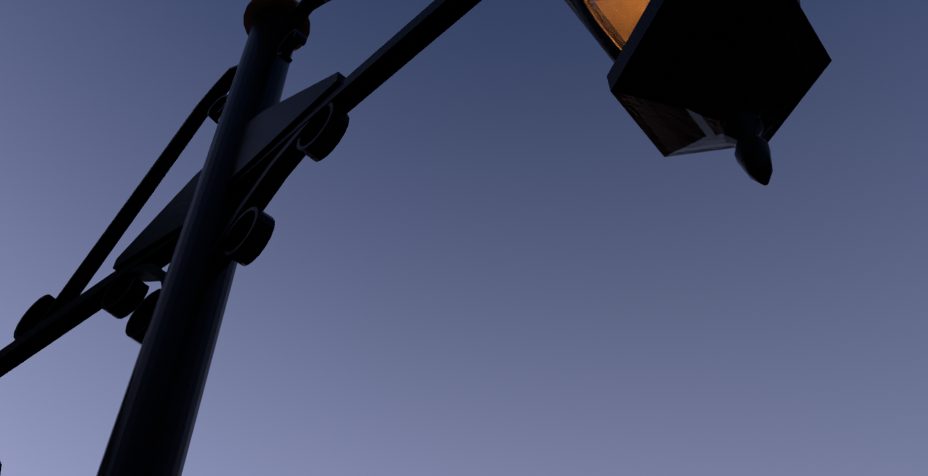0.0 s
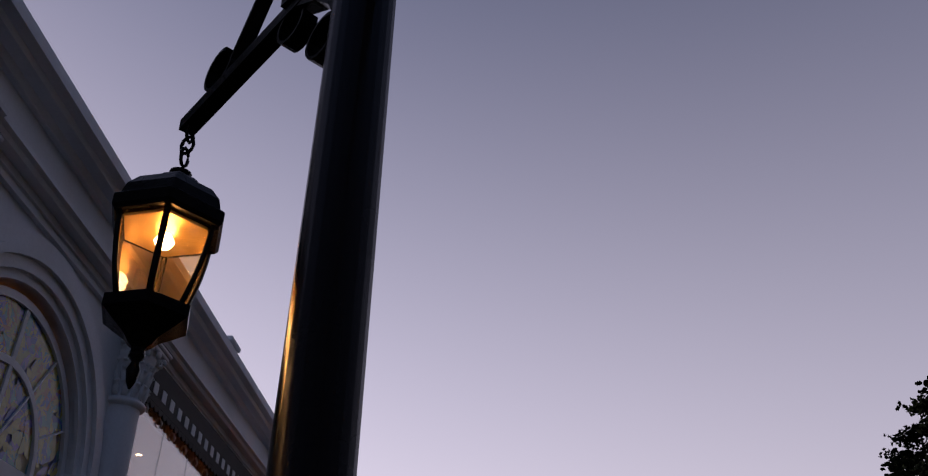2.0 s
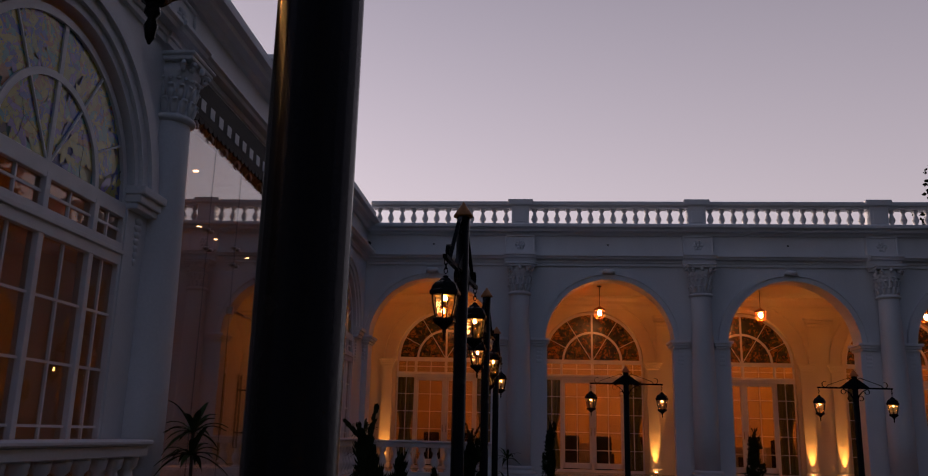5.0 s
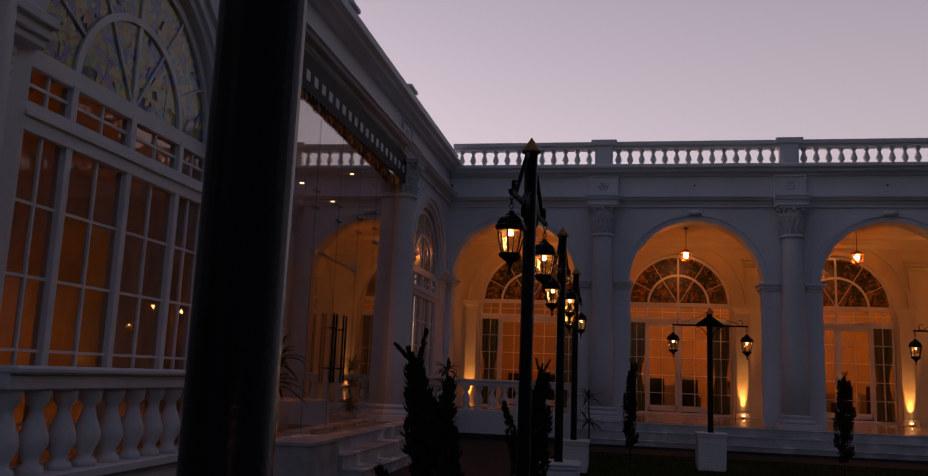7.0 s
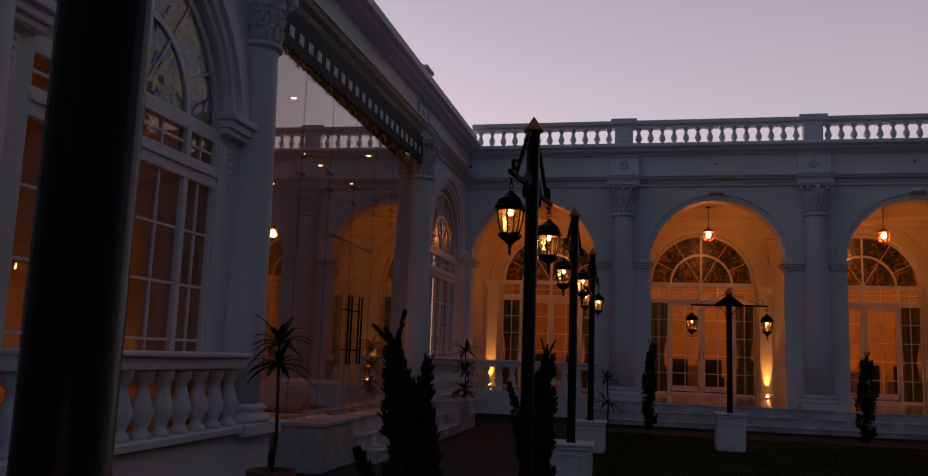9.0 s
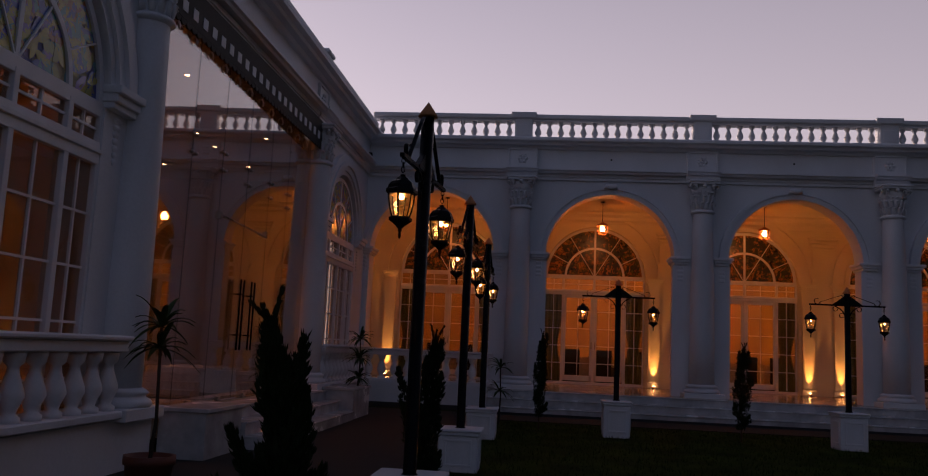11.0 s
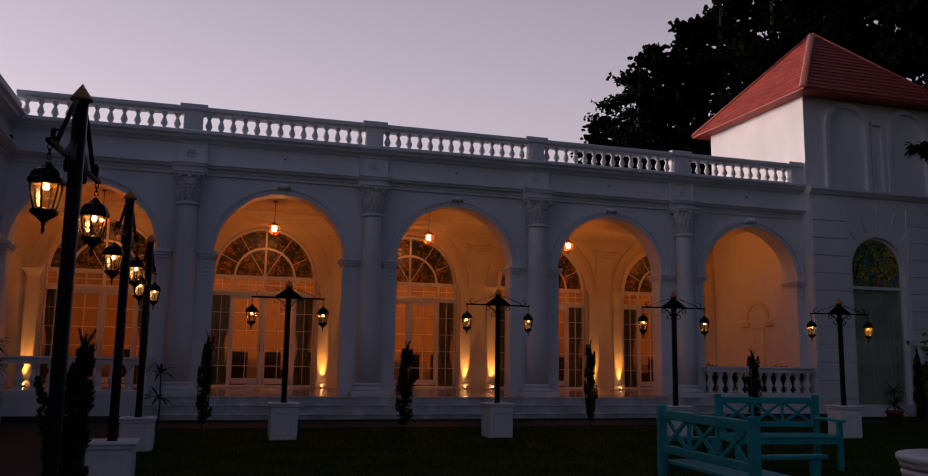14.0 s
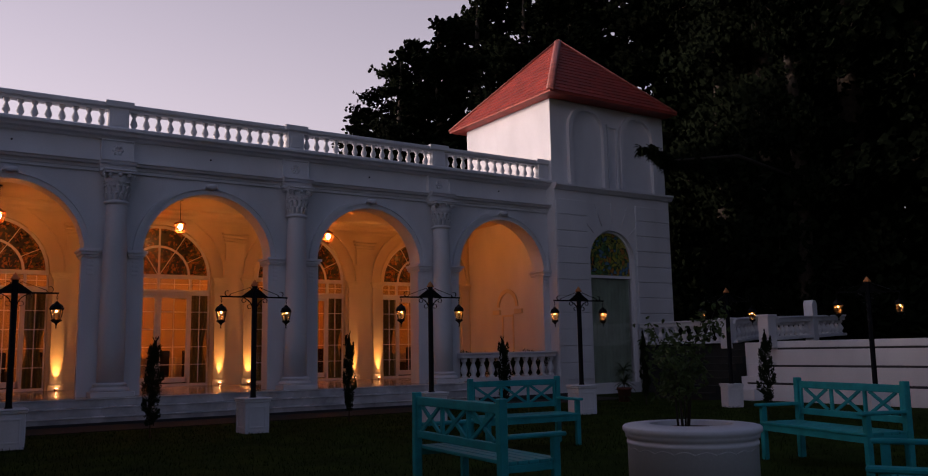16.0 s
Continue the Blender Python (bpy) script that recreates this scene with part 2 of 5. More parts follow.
TWIG = material("brown_lead_lines", (0.10, 0.075, 0.055), 0.5, vary=0.2, scale=6, bump=0)
STAINED_HEAD = stained("stained_garden_glass", [(0.40, 0.36, 0.06), (0.10, 0.22, 0.08), (0.30, 0.30, 0.05), (0.10, 0.22, 0.34), (0.45, 0.40, 0.10), (0.05, 0.12, 0.05), (0.45, 0.20, 0.05), (0.24, 0.28, 0.08)], 0.05, 9.0, 0.008, 0.1)
BULB = glow("warm_bulb", (1.0, 0.58, 0.26), 60)
BULB_SOFT = glow("warm_bulb_small", (1.0, 0.52, 0.22), 40)
SPOT_FACE = glow("downlight_face", (1.0, 0.60, 0.30), 13)


# ---- mesh helpers ----
I4 = Matrix.Identity(4)


def box(bm, x0, y0, z0, x1, y1, z1, bevel=0.0, m=I4):
    made = bmesh.ops.create_cube(bm, size=1, matrix=m @ Matrix.Translation(((x0 + x1) / 2, (y0 + y1) / 2, (z0 + z1) / 2)) @ Matrix.Diagonal((abs(x1 - x0), abs(y1 - y0), abs(z1 - z0), 1)))
    if bevel:
        edges = list({e for v in made["verts"] for e in v.link_edges})
        bmesh.ops.bevel(bm, geom=edges, offset=bevel, segments=1, affect="EDGES")
    return bm


def lathe(bm, profile, segs=16, m=I4, flat=False):
    """A turned solid from (radius, height) pairs, bottom to top."""
    rings = []
    for r, z in profile:
        rings.append([bm.verts.new(m @ Vector((r * math.cos(2 * math.pi * k / segs), r * math.sin(2 * math.pi * k / segs), z))) for k in range(segs)])
    for a, b in zip(rings, rings[1:]):
        for k in range(segs):
            f = bm.faces.new((a[k], a[(k + 1) % segs], b[(k + 1) % segs], b[k]))
            f.smooth = not flat
    bm.faces.new(rings[0][::-1])
    bm.faces.new(rings[-1])
    return bm


def tube(bm, points, radius, segs=8, flat_z=1.0):
    """A bar along points; radius may be a list."""
    pts = [Vector(p) for p in points]
    rings = []
    for k, p in enumerate(pts):
        d = (pts[min(k + 1, len(pts) - 1)] - pts[max(k - 1, 0)]).normalized()
        side = d.cross(Vector((0, 0, 1)))
        if side.length < 0.05:
            side = d.cross(Vector((0, 1, 0)))
        side.normalize()
        up = side.cross(d)
        r = radius[k] if isinstance(radius, (list, tuple)) else radius
        rings.append([bm.verts.new(p + side * r * math.cos(2 * math.pi * j / segs) + up * r * flat_z * math.sin(2 * math.pi * j / segs)) for j in range(segs)])
    for a, b in zip(rings, rings[1:]):
        for j in range(segs):
            f = bm.faces.new((a[j], a[(j + 1) % segs], b[(j + 1) % segs], b[j]))
            f.smooth = True
    bm.faces.new(rings[0][::-1])
    bm.faces.new(rings[-1])
    return bm


def sweep(bm, section, path, m=I4):
    """Sweeps a closed section of (out, up) along u, at the given stretch: path is (u0, u1). The section's out points to -v."""
    u0, u1 = path
    a = [bm.verts.new(m @ Vector((u0, -o, z))) for o, z in section]
    b = [bm.verts.new(m @ Vector((u1, -o, z))) for o, z in section]
    for k in range(len(section)):
        j = (k + 1) % len(section)
        bm.faces.new((a[k], a[j], b[j], b[k]))
    bm.faces.new(a[::-1])
    bm.faces.new(b)
    return bm


def arch_band(bm, c, zs, r0, r1, v0, v1, a0=0.0, a1=math.pi, n=28, m=I4):
    """A curved band between two radii, from depth v0 to v1."""
    prev = None
    for k in range(n + 1):
        a = a0 + (a1 - a0) * k / n
        ring = [bm.verts.new(m @ Vector((c + r * math.cos(a), v, zs + r * math.sin(a)))) for r, v in ((r0, v0), (r1, v0), (r1, v1), (r0, v1))]
        if prev:
            for j in range(4):
                bm.faces.new((prev[j], prev[(j + 1) % 4], ring[(j + 1) % 4], ring[j]))
        else:
            bm.faces.new(ring)
        prev = ring
    bm.faces.new(prev[::-1])
    return bm


def arch_bay(bm, u0, u1, c, r, zs, z0, z1, v0, v1, n=28, m=I4):
    """A solid wall from u0 to u1 with a round-headed opening down to z0."""
    if c - r > u0:
        box(bm, u0, v0, z0, c - r, v1, zs, m=m)
    if c + r < u1:
        box(bm, c + r, v0, z0, u1, v1, zs, m=m)
    pts = [(c - r * math.cos(math.pi * k / n), zs + r * math.sin(math.pi * k / n)) for k in range(n + 1)]
    tops = [(max(u0, min(u1, c - (c - u0) * math.cos(math.pi * k / n) if k <= n / 2 else c - (u1 - c) * math.cos(math.pi * k / n))), z1) for k in range(n + 1)]
    if c - r > u0:
        pts.insert(0, (u0, zs)), tops.insert(0, (u0, z1))
        pts.append((u1, zs)), tops.append((u1, z1))
    cols = []
    for (pu, pz), (tu, tz) in zip(pts, tops):
        cols.append([bm.verts.new(m @ Vector(q)) for q in ((pu, v0, pz), (tu, v0, tz), (tu, v1, tz), (pu, v1, pz))])
    for a, b in zip(cols, cols[1:]):
        for j in range(4):
            try:
                bm.faces.new((a[j], a[(j + 1) % 4], b[(j + 1) % 4], b[j]))
            except ValueError:
                pass
    bm.faces.new(cols[0][::-1]), bm.faces.new(cols[-1])
    return bm


def part(name, bm, mat, parent=None, label="", m=None):
    me = bpy.data.meshes.new(name)
    bmesh.ops.recalc_face_normals(bm, faces=bm.faces)
    bm.to_mesh(me)
    bm.free()
    me.materials.append(mat)
    ob = new(name, me)
    if parent:
        ob.parent = parent
    if m:
        ob.matrix_basis = m
    if label:
        ob["label"] = label
    return ob


def again(name, me, parent, m):
    ob = new(name, me)
    ob.parent = parent
    ob.matrix_basis = m
    return ob


def thing(name, m, label, category, group="", kind=""):
    ob = new(name)
    ob.empty_display_size = 0.2
    ob.matrix_basis = m
    return tagged(ob, label, category, group, kind)


def built(name, bm, mat, label, category="", kind="structure"):
    return tagged(part(name, bm, mat), label, category, "", kind)


B = bmesh.new
FLOOR = 0.5
BAY = 4.0
R_ARCH, Z_SPRING = 1.43, 3.46
LEFT = pose(-3.5, 0, 0, 0, 0, 90)      # along the left wing: u runs with +y, depth goes to -x

# ---- ground ----
bm = B()
box(bm, -900, -900, -0.4, 900, 900, 0.0)
built("ground", bm, GRASS_SOIL, "dark evening lawn reaching out beyond the garden", "lawn")
bm = B()
box(bm, -3.4, -22, 0.0, -0.75, -1.1, 0.012)
box(bm, -0.75, -2.6, 0.0, 16.2, -1.05, 0.012)
built("pavement", bm, PAVING, "grey paved path beside the steps and arcade", "path")

# ---- arcade facade ----
ARCHITRAVE = [(-0.1, 5.19), (0.05, 5.19), (0.05, 5.255), (0.075, 5.26), (0.075, 5.325), (0.17, 5.335), (0.19, 5.37), (0.225, 5.39), (0.225, 5.43), (-0.1, 5.445)]
CORNICE = [(-0.1, 5.90), (0.06, 5.90), (0.10, 5.95), (0.20, 5.97), (0.22, 6.02), (0.30, 6.05), (0.30, 6.10), (0.24, 6.14), (-0.1, 6.14)]


def mouldings(bm, u0, u1, m, v=0.0, breaks=(), up=(0.0, 0.0), proud=0.14):
    """Architrave and cornice along a wall front at depth v; the architrave steps forward over columns at breaks."""
    for sec, dz in zip((ARCHITRAVE, CORNICE), up):
        sweep(bm, [(o - v, z + dz) for o, z in sec], (u0, u1), m)
    for c in breaks:
        sweep(bm, [(o - v + proud, z + up[0] + (0.004 if z > 5.3 else -0.004)) for o, z in ARCHITRAVE], (c - 0.36, c + 0.36), m)


bays = []
for k in range(-1, 4):
    c = BAY * k + 2.0
    u0, u1 = BAY * k, BAY * k + BAY
    if k == -1:
        u0 = -3.62
    if k == 3:
        u1 = 15.7
        c = 14.05
    bays.append(arch_bay(B(), u0, u1, c, R_ARCH, Z_SPRING, FLOOR, 5.2, 0.06, 0.55))
bm = B()
box(bm, -3.62, 0.06, 5.2, 15.7, 0.55, 6.12)
wall = built("wall_arcade", bm, WHITE, "white plastered arcade wall with five round arches", "wall")
for bm in bays:
    part("arched_bay", bm, WHITE, wall)
for x in (-2.0, 2.0, 6.0, 10.0, 14.0):
    bm = B()
    lathe(bm, [(0.02, 0.0), (0.02, 0.02), (0.01, 0.03)], 8, pose(x, 0.06, 5.69, 90))
    part("boss", bm, IRON, wall, "small dark iron boss on the frieze")
bm = B()
mouldings(bm, -3.5, 15.75, I4, 0.06, (0, 4, 8, 12))
part("cornice", bm, WHITE, wall)
for k in range(-1, 4):
    c = BAY * k + 2.0 + (0.05 if k == 3 else 0)
    bm = B()
    arch_band(bm, c, Z_SPRING, R_ARCH - 0.01, R_ARCH + 0.10, -0.01, 0.07)
    arch_band(bm, c, Z_SPRING, R_ARCH + 0.10, R_ARCH + 0.20, -0.04, 0.07)
    part("archivolt", bm, WHITE, wall)
    bm = B()
    tube(bm, [(c - 0.14, -0.05, 5.0), (c - 0.1, -0.08, 5.06), (c, -0.1, 5.03), (c + 0.1, -0.08, 5.06), (c + 0.14, -0.05, 5.0)], [0.02, 0.05, 0.075, 0.05, 0.02])
    part("keystone_ornament", bm, WHITE, wall)
    for s in (-1, 1):
        bm = B()
        e = c + s * R_ARCH
        for a, b, z0, z1 in ((0.03, 0.02, 3.36, 3.41), (0.07, 0.05, 3.41, 3.47), (0.11, 0.08, 3.47, 3.53)):
            box(bm, e - s * a, 0.06 - b - 0.06, z0, e + s * (0.26 + a * 0.5), 0.60, z1, 0.008)
        part("impost", bm, WHITE, wall)
        bm = B()
        for q in range(4):
            box(bm, e + s * 0.06, 0.02, 3.27 - 0.09 * q, e + s * 0.19, 0.08, 3.33 - 0.09 * q, 0.01)
        part("impost_ornament", bm, WHITE, wall)


def column(m, label="white half-round column with a carved leaf capital"):
    t = thing("column", m, label, "column", "columns of the courtyard")
    bm = B()
    box(bm, -0.42, -0.36, FLOOR - 0.02, 0.42, 0.35, 0.60, 0.01)
    part("plinth", bm, WHITE, t)
    bm = B()
    lathe(bm, [(0.36, 0.60), (0.38, 0.63), (0.36, 0.67), (0.31, 0.69), (0.31, 0.71), (0.34, 0.735), (0.31, 0.76), (0.275, 0.78)], 28)
    part("base", bm, WHITE, t)
    bm = B()
    lathe(bm, [(0.262, 0.78), (0.262, 1.6), (0.25, 2.6), (0.228, 3.6), (0.205, 4.5), (0.205, 4.52)], 32)
    part("shaft", bm, WHITE, t)
    bm = B()
    lathe(bm, [(0.20, 4.46), (0.25, 4.48), (0.262, 4.505), (0.25, 4.53), (0.212, 4.545), (0.212, 4.80), (0.222, 4.92), (0.25, 4.99), (0.262, 5.03), (0.24, 5.05), (0.24, 5.10)], 24)
    part("capital", bm, WHITE, t)
    bm = B()
    box(bm, -0.30, -0.30, 5.10, 0.30, 0.28, 5.145, 0.01)
    box(bm, -0.325, -0.325, 5.145, 0.325, 0.28, 5.19, 0.012)
    part("abacus", bm, WHITE, t)
    for row, (z, h, r, n) in enumerate(((4.555, 0.15, 0.214, 14), (4.70, 0.16, 0.216, 14))):
        for k in range(n):
            a = 2 * math.pi * (k + 0.5 * row) / n
            if math.sin(a) > 0.55:
                continue
            bm = B()
            d = Vector((math.cos(a), math.sin(a), 0))
            tube(bm, [d * r + Vector((0, 0, z)), d * (r + 0.012) + Vector((0, 0, z + 0.55 * h)), d * (r + 0.04) + Vector((0, 0, z + h)), d * (r + 0.062) + Vector((0, 0, z + 0.82 * h))], [0.034, 0.046, 0.038, 0.014], 6, 0.6)
            part("leaf", bm, WHITE, t)
    for k in range(11):
        a = radians(-190 + 20 * k)
        bm = B()
        lathe(bm, [(0.0, -0.02), (0.026, -0.01), (0.026, 0.012), (0.0, 0.022)], 8, Matrix.Translation((0.252 * math.cos(a), 0.252 * math.sin(a), 4.925)))
        part("bead", bm, WHITE, t)
    for a in (-145, -125, -55, -35):
        bm = B()
        d = Vector((math.cos(radians(a)), math.sin(radians(a)), 0))
        pts = [d * (0.315 + 0.058 * math.cos(q * 0.75) * (1 - q / 13)) + Vector((0, 0, 5.035 + 0.058 * math.sin(q * 0.75) * (1 - q / 13))) for q in range(12)]
        tube(bm, pts, 0.024, 6)
        part("volute", bm, WHITE, t)
    bm = B()
    lathe(bm, [(0.0, -0.03), (0.05, -0.01), (0.035, 0.02), (0.0, 0.035)], 8, pose(0, -0.29, 5.07, 90))
    part("rosette", bm, WHITE, t)
    return t


first = column(pose(0, -0.12, 0))
for k in (1, 2, 3):
    copy_thing(first, pose(BAY * k, -0.12, 0))
for u in (-14.55, -10.78, -4.17):
    copy_thing(first, LEFT @ pose(u, 0.02, 0) @ Matrix.Diagonal((0.94, 0.94, 1, 1)))
bm = B()
for k in range(4):
    box(bm, BAY * k - 0.62, 0.03, FLOOR - 0.02, BAY * k + 0.62, 0.058, 3.36)
part("pilaster_backing", bm, WHITE, wall)


def frieze_panel(m, parent):
    bm = B()
    for a, b, c, d in ((-0.335, 5.44, 0.335, 5.47), (-0.335, 5.86, 0.335, 5.89), (-0.335, 5.47, -0.305, 5.86), (0.305, 5.47, 0.335, 5.86)):
        box(bm, a, -0.07, b, c, 0.07, d, 0.006, m)
    box(bm, -0.305, -0.035, 5.47, 0.305, 0.07, 5.86, 0, m)
    panel = part("frieze_panel", bm, WHITE, parent)
    bm = B()
    for k in range(6):
        a = k * math.pi / 3
        lathe(bm, [(0.0, -0.02), (0.045, 0.0), (0.035, 0.025), (0.002, 0.04)], 8, m @ pose(0.075 * math.cos(a), -0.035, 5.665 + 0.075 * math.sin(a), 90))
    lathe(bm, [(0.0, -0.02), (0.035, 0.0), (0.03, 0.03), (0.002, 0.045)], 10, m @ pose(0, -0.035, 5.665, 90))
    part("rosette", bm, WHITE, panel)


for k in range(4):
    frieze_panel(pose(BAY * k, 0, 0), wall)

# roof balustrade
def baluster_mesh(h, r):
    bm = B()
    lathe(bm, [(r * 0.85, 0), (r * 0.85, 0.08 * h), (r * 0.5, 0.12 * h), (r * 0.62, 0.2 * h), (r, 0.36 * h), (r * 0.92, 0.45 * h), (r * 0.5, 0.68 * h), (r * 0.42, 0.78 * h), (r * 0.75, 0.84 * h), (r * 0.8, 0.92 * h), (r * 0.85, 0.94 * h), (r * 0.85, h)], 12)
    me = bpy.data.meshes.new("baluster")
    bm.to_mesh(me)
    bm.free()
    me.materials.append(WHITE)
    return me


ROOF_BALUSTER = baluster_mesh(0.395, 0.077)
LOW_BALUSTER = baluster_mesh(0.55, 0.10)
balustrade = thing("roof_balustrade", I4, "white plastered roof balustrade with turned balusters", "balustrade", kind="structure")
bm = B()
box(bm, -3.5, -0.10, 6.12, 15.75, 0.30, 6.155, 0.01)
part("base_rail", bm, WHITE, balustrade)
bm = B()
box(bm, -3.5, -0.04, 6.54, 15.75, 0.24, 6.59, 0.01)
box(bm, -3.5, -0.09, 6.59, 15.75, 0.29, 6.69, 0.02)
part("top_rail", bm, WHITE, balustrade)
for k in range(-1, 5):
    c = BAY * k if k < 4 else 15.55
    if k >= 0:
        bm = B()
        box(bm, c - 0.2, -0.06, 6.12, c + 0.2, 0.26, 6.60, 0.01)
        box(bm, c - 0.29, -0.12, 6.60, c + 0.29, 0.32, 6.735, 0.015)
        box(bm, c - 0.13, -0.075, 6.2, c + 0.13, -0.055, 6.46, 0.006)
        part("pier", bm, WHITE, balustrade)
    if k < 4:
        a, b = (max(c + 0.2, -3.45), (BAY * k + BAY if k < 3 else 15.55) - 0.2)
        n = round((b - a) / 0.263)
        for j in range(n):
            again("baluster", ROOF_BALUSTER, balustrade, pose(a + (b - a) * (j + 0.5) / n, 0.1, 6.15))

# loggia floor, steps, ceiling and inner walls
bm = B()
box(bm, -4.2, -0.62, 0.0, 15.7, 4.5, FLOOR)
built("floor", bm, TILE, "polished warm stone floor of the loggia", "floor")
stairs = thing("front_steps", I4, "long pale marble steps before the arcade", "steps", kind="structure")
for z0, z1, y0 in ((0.333, 0.496, -0.66), (0.167, 0.333, -0.90), (0.0, 0.167, -1.14)):
    bm = B()
    box(bm, -0.55, y0, z0, 12.4, -0.622, z1 - 0.03)
    box(bm, -0.55, y0 - 0.02, z1 - 0.03, 12.4, -0.622, z1, 0.006)
    part("step", bm, MARBLE, stairs)
bm = B()
box(bm, -3.5, -0.66, 0.0, -0.56, -0.622, 0.55)
box(bm, 12.41, -0.66, 0.0, 15.7, -0.622, 0.55)
base = built("base_wall", bm, WHITE, "low white base wall under the end bays", "wall")
# low dark strip along the ground
bm = B()
box(bm, -3.5, -0.68, 0.0, -0.56, -0.655, 0.11), box(bm, -0.56, -1.19, 0.0, 12.41, -1.15, 0.06), box(bm, 12.41, -0.68, 0.0, 15.7, -0.655, 0.11)
part("foot_strip", bm, CHARCOAL, base, "dark strip along the foot of steps and base wall")
bm = B()
box(bm, -4.2, 0.56, 5.2, 15.9, 4.5, 5.35)
built("ceiling", bm, CREAM, "cream plastered loggia ceiling", "ceiling")
bm = B()
box(bm, -4.4, 0.0, 6.0, 15.9, 14, 6.12)
built("roof_slab", bm, WHITE, "flat roof terrace behind the balustrade", "roof")


def low_balustrade(u0, u1, m, top=1.25, z0=FLOOR + 0.02, label="low white balustrade with turned balusters", plain=False):
    t = thing("low_balustrade", m, label, "balustrade", kind="structure")
    bm = B()
    box(bm, u0, -0.16, z0, u1, 0.12, z0 + 0.07, 0.01)
    part("base_rail", bm, WHITE, t)
    bm = B()
    box(bm, u0, -0.13, top - 0.15, u1, 0.09, top - 0.05, 0.01)
    box(bm, u0, -0.18, top - 0.05, u1, 0.14, top, 0.015)
    part("top_rail", bm, WHITE, t)
    n = round((u1 - u0) / 0.29)
    h = (top - 0.15 - z0 - 0.07) / 0.55
    for k in range(n):
        again("baluster", LOW_BALUSTER, t, pose(u0 + (u1 - u0) * (k + 0.5) / n, -0.02, z0 + 0.07) @ Matrix.Diagonal((1, 1, h, 1)))
    return t


low_balustrade(-3.4, -0.5, pose(0, -0.1, 0))
low_balustrade(12.5, 15.65, pose(0, -0.1, 0))

DOOR_X = [-2.07, 1.93, 5.93, 9.93, 13.93]
Y_BACK = 4.3
bm = B()
edges = [-4.2] + [0.5 * (a + b) for a, b in zip(DOOR_X, DOOR_X[1:])] + [15.9]
for c, u0, u1 in zip(DOOR_X, edges, edges[1:]):
    arch_bay(bm, u0, u1, c, 1.36, 3.42, FLOOR, 5.2, Y_BACK, Y_BACK + 0.25)
back = built("wall_inner", bm, CREAM, "cream inner wall of the loggia with arched glazed doors", "wall")
bm = B()
box(bm, 15.72, 0.56, FLOOR, 15.9, 4.29, 5.2)
end = built("wall_end", bm, CREAM, "cream end wall of the loggia with a shallow niche", "wall")
bm = B()
nm = pose(15.715, 2.1, 0, 0, 0, -90)
arch_band(bm, 0, 2.6, 0.42, 0.54, -0.05, 0.0, m=nm)
box(bm, -0.75, -0.07, 2.38, -0.38, 0.0, 2.52, 0.01, nm), box(bm, 0.38, -0.07, 2.38, 0.75, 0.0, 2.52, 0.01, nm)
box(bm, -0.3, -0.04, FLOOR, -0.24, 0.0, 2.3, 0, nm), box(bm, 0.24, -0.04, FLOOR, 0.3, 0.0, 2.3, 0, nm), box(bm, -0.3, -0.04, 2.3, 0.3, 0.0, 2.36, 0, nm)
part("niche_surround", bm, CREAM, end)
bm = B()
box(bm, -4.4, 0.56, FLOOR, -4.2, 4.6, 5.2)
built("wall_west_end", bm, CREAM, "plain cream end wall", "wall")
for c in DOOR_X:
    for s in (-1, 1):
        x = c + s * 1.6
        if not -4.0 < x < 15.6:
            continue
        bm = B()
        box(bm, x - 0.15, Y_BACK - 0.10, FLOOR, x + 0.15, Y_BACK, 3.22)
        box(bm, x - 0.19, Y_BACK - 0.14, FLOOR, x + 0.19, Y_BACK, FLOOR + 0.15, 0.01)
        for q in range(4):
            box(bm, x - 0.17 - 0.025 * q, Y_BACK - 0.12 - 0.025 * q, 3.22 + 0.05 * q, x + 0.17 + 0.025 * q, Y_BACK, 3.27 + 0.05 * q, 0.006)
        part("pilaster", bm, CREAM, back)
    bm = B()
    arch_band(bm, c, 3.42, 1.36, 1.46, Y_BACK - 0.05, Y_BACK)
    arch_band(bm, c, 3.42, 1.70, 1.78, Y_BACK - 0.08, Y_BACK, 0.0, math.pi)
    part("archivolt", bm, CREAM, back)


bm = B()
sweep(bm, [(0.0, 4.86), (0.03, 4.86), (0.05, 4.92), (0.10, 4.97), (0.11, 5.05), (0.18, 5.12), (0.18, 5.195), (0.0, 5.195)], (-4.2, 15.7), pose(0, Y_BACK, 0))
part("crown_moulding", bm, CREAM, back)
for x in (-0.07, 3.93, 7.93, 11.93):
    bm = B()
    box(bm, x - 0.27, Y_BACK - 0.05, FLOOR, x + 0.27, Y_BACK, 4.34)
    for q in range(4):
        box(bm, x - 0.29 - 0.03 * q, Y_BACK - 0.07 - 0.03 * q, 4.34 + 0.09 * q, x + 0.29 + 0.03 * q, Y_BACK, 4.40 + 0.09 * q, 0.008)
    part("upper_pilaster", bm, CREAM, back)


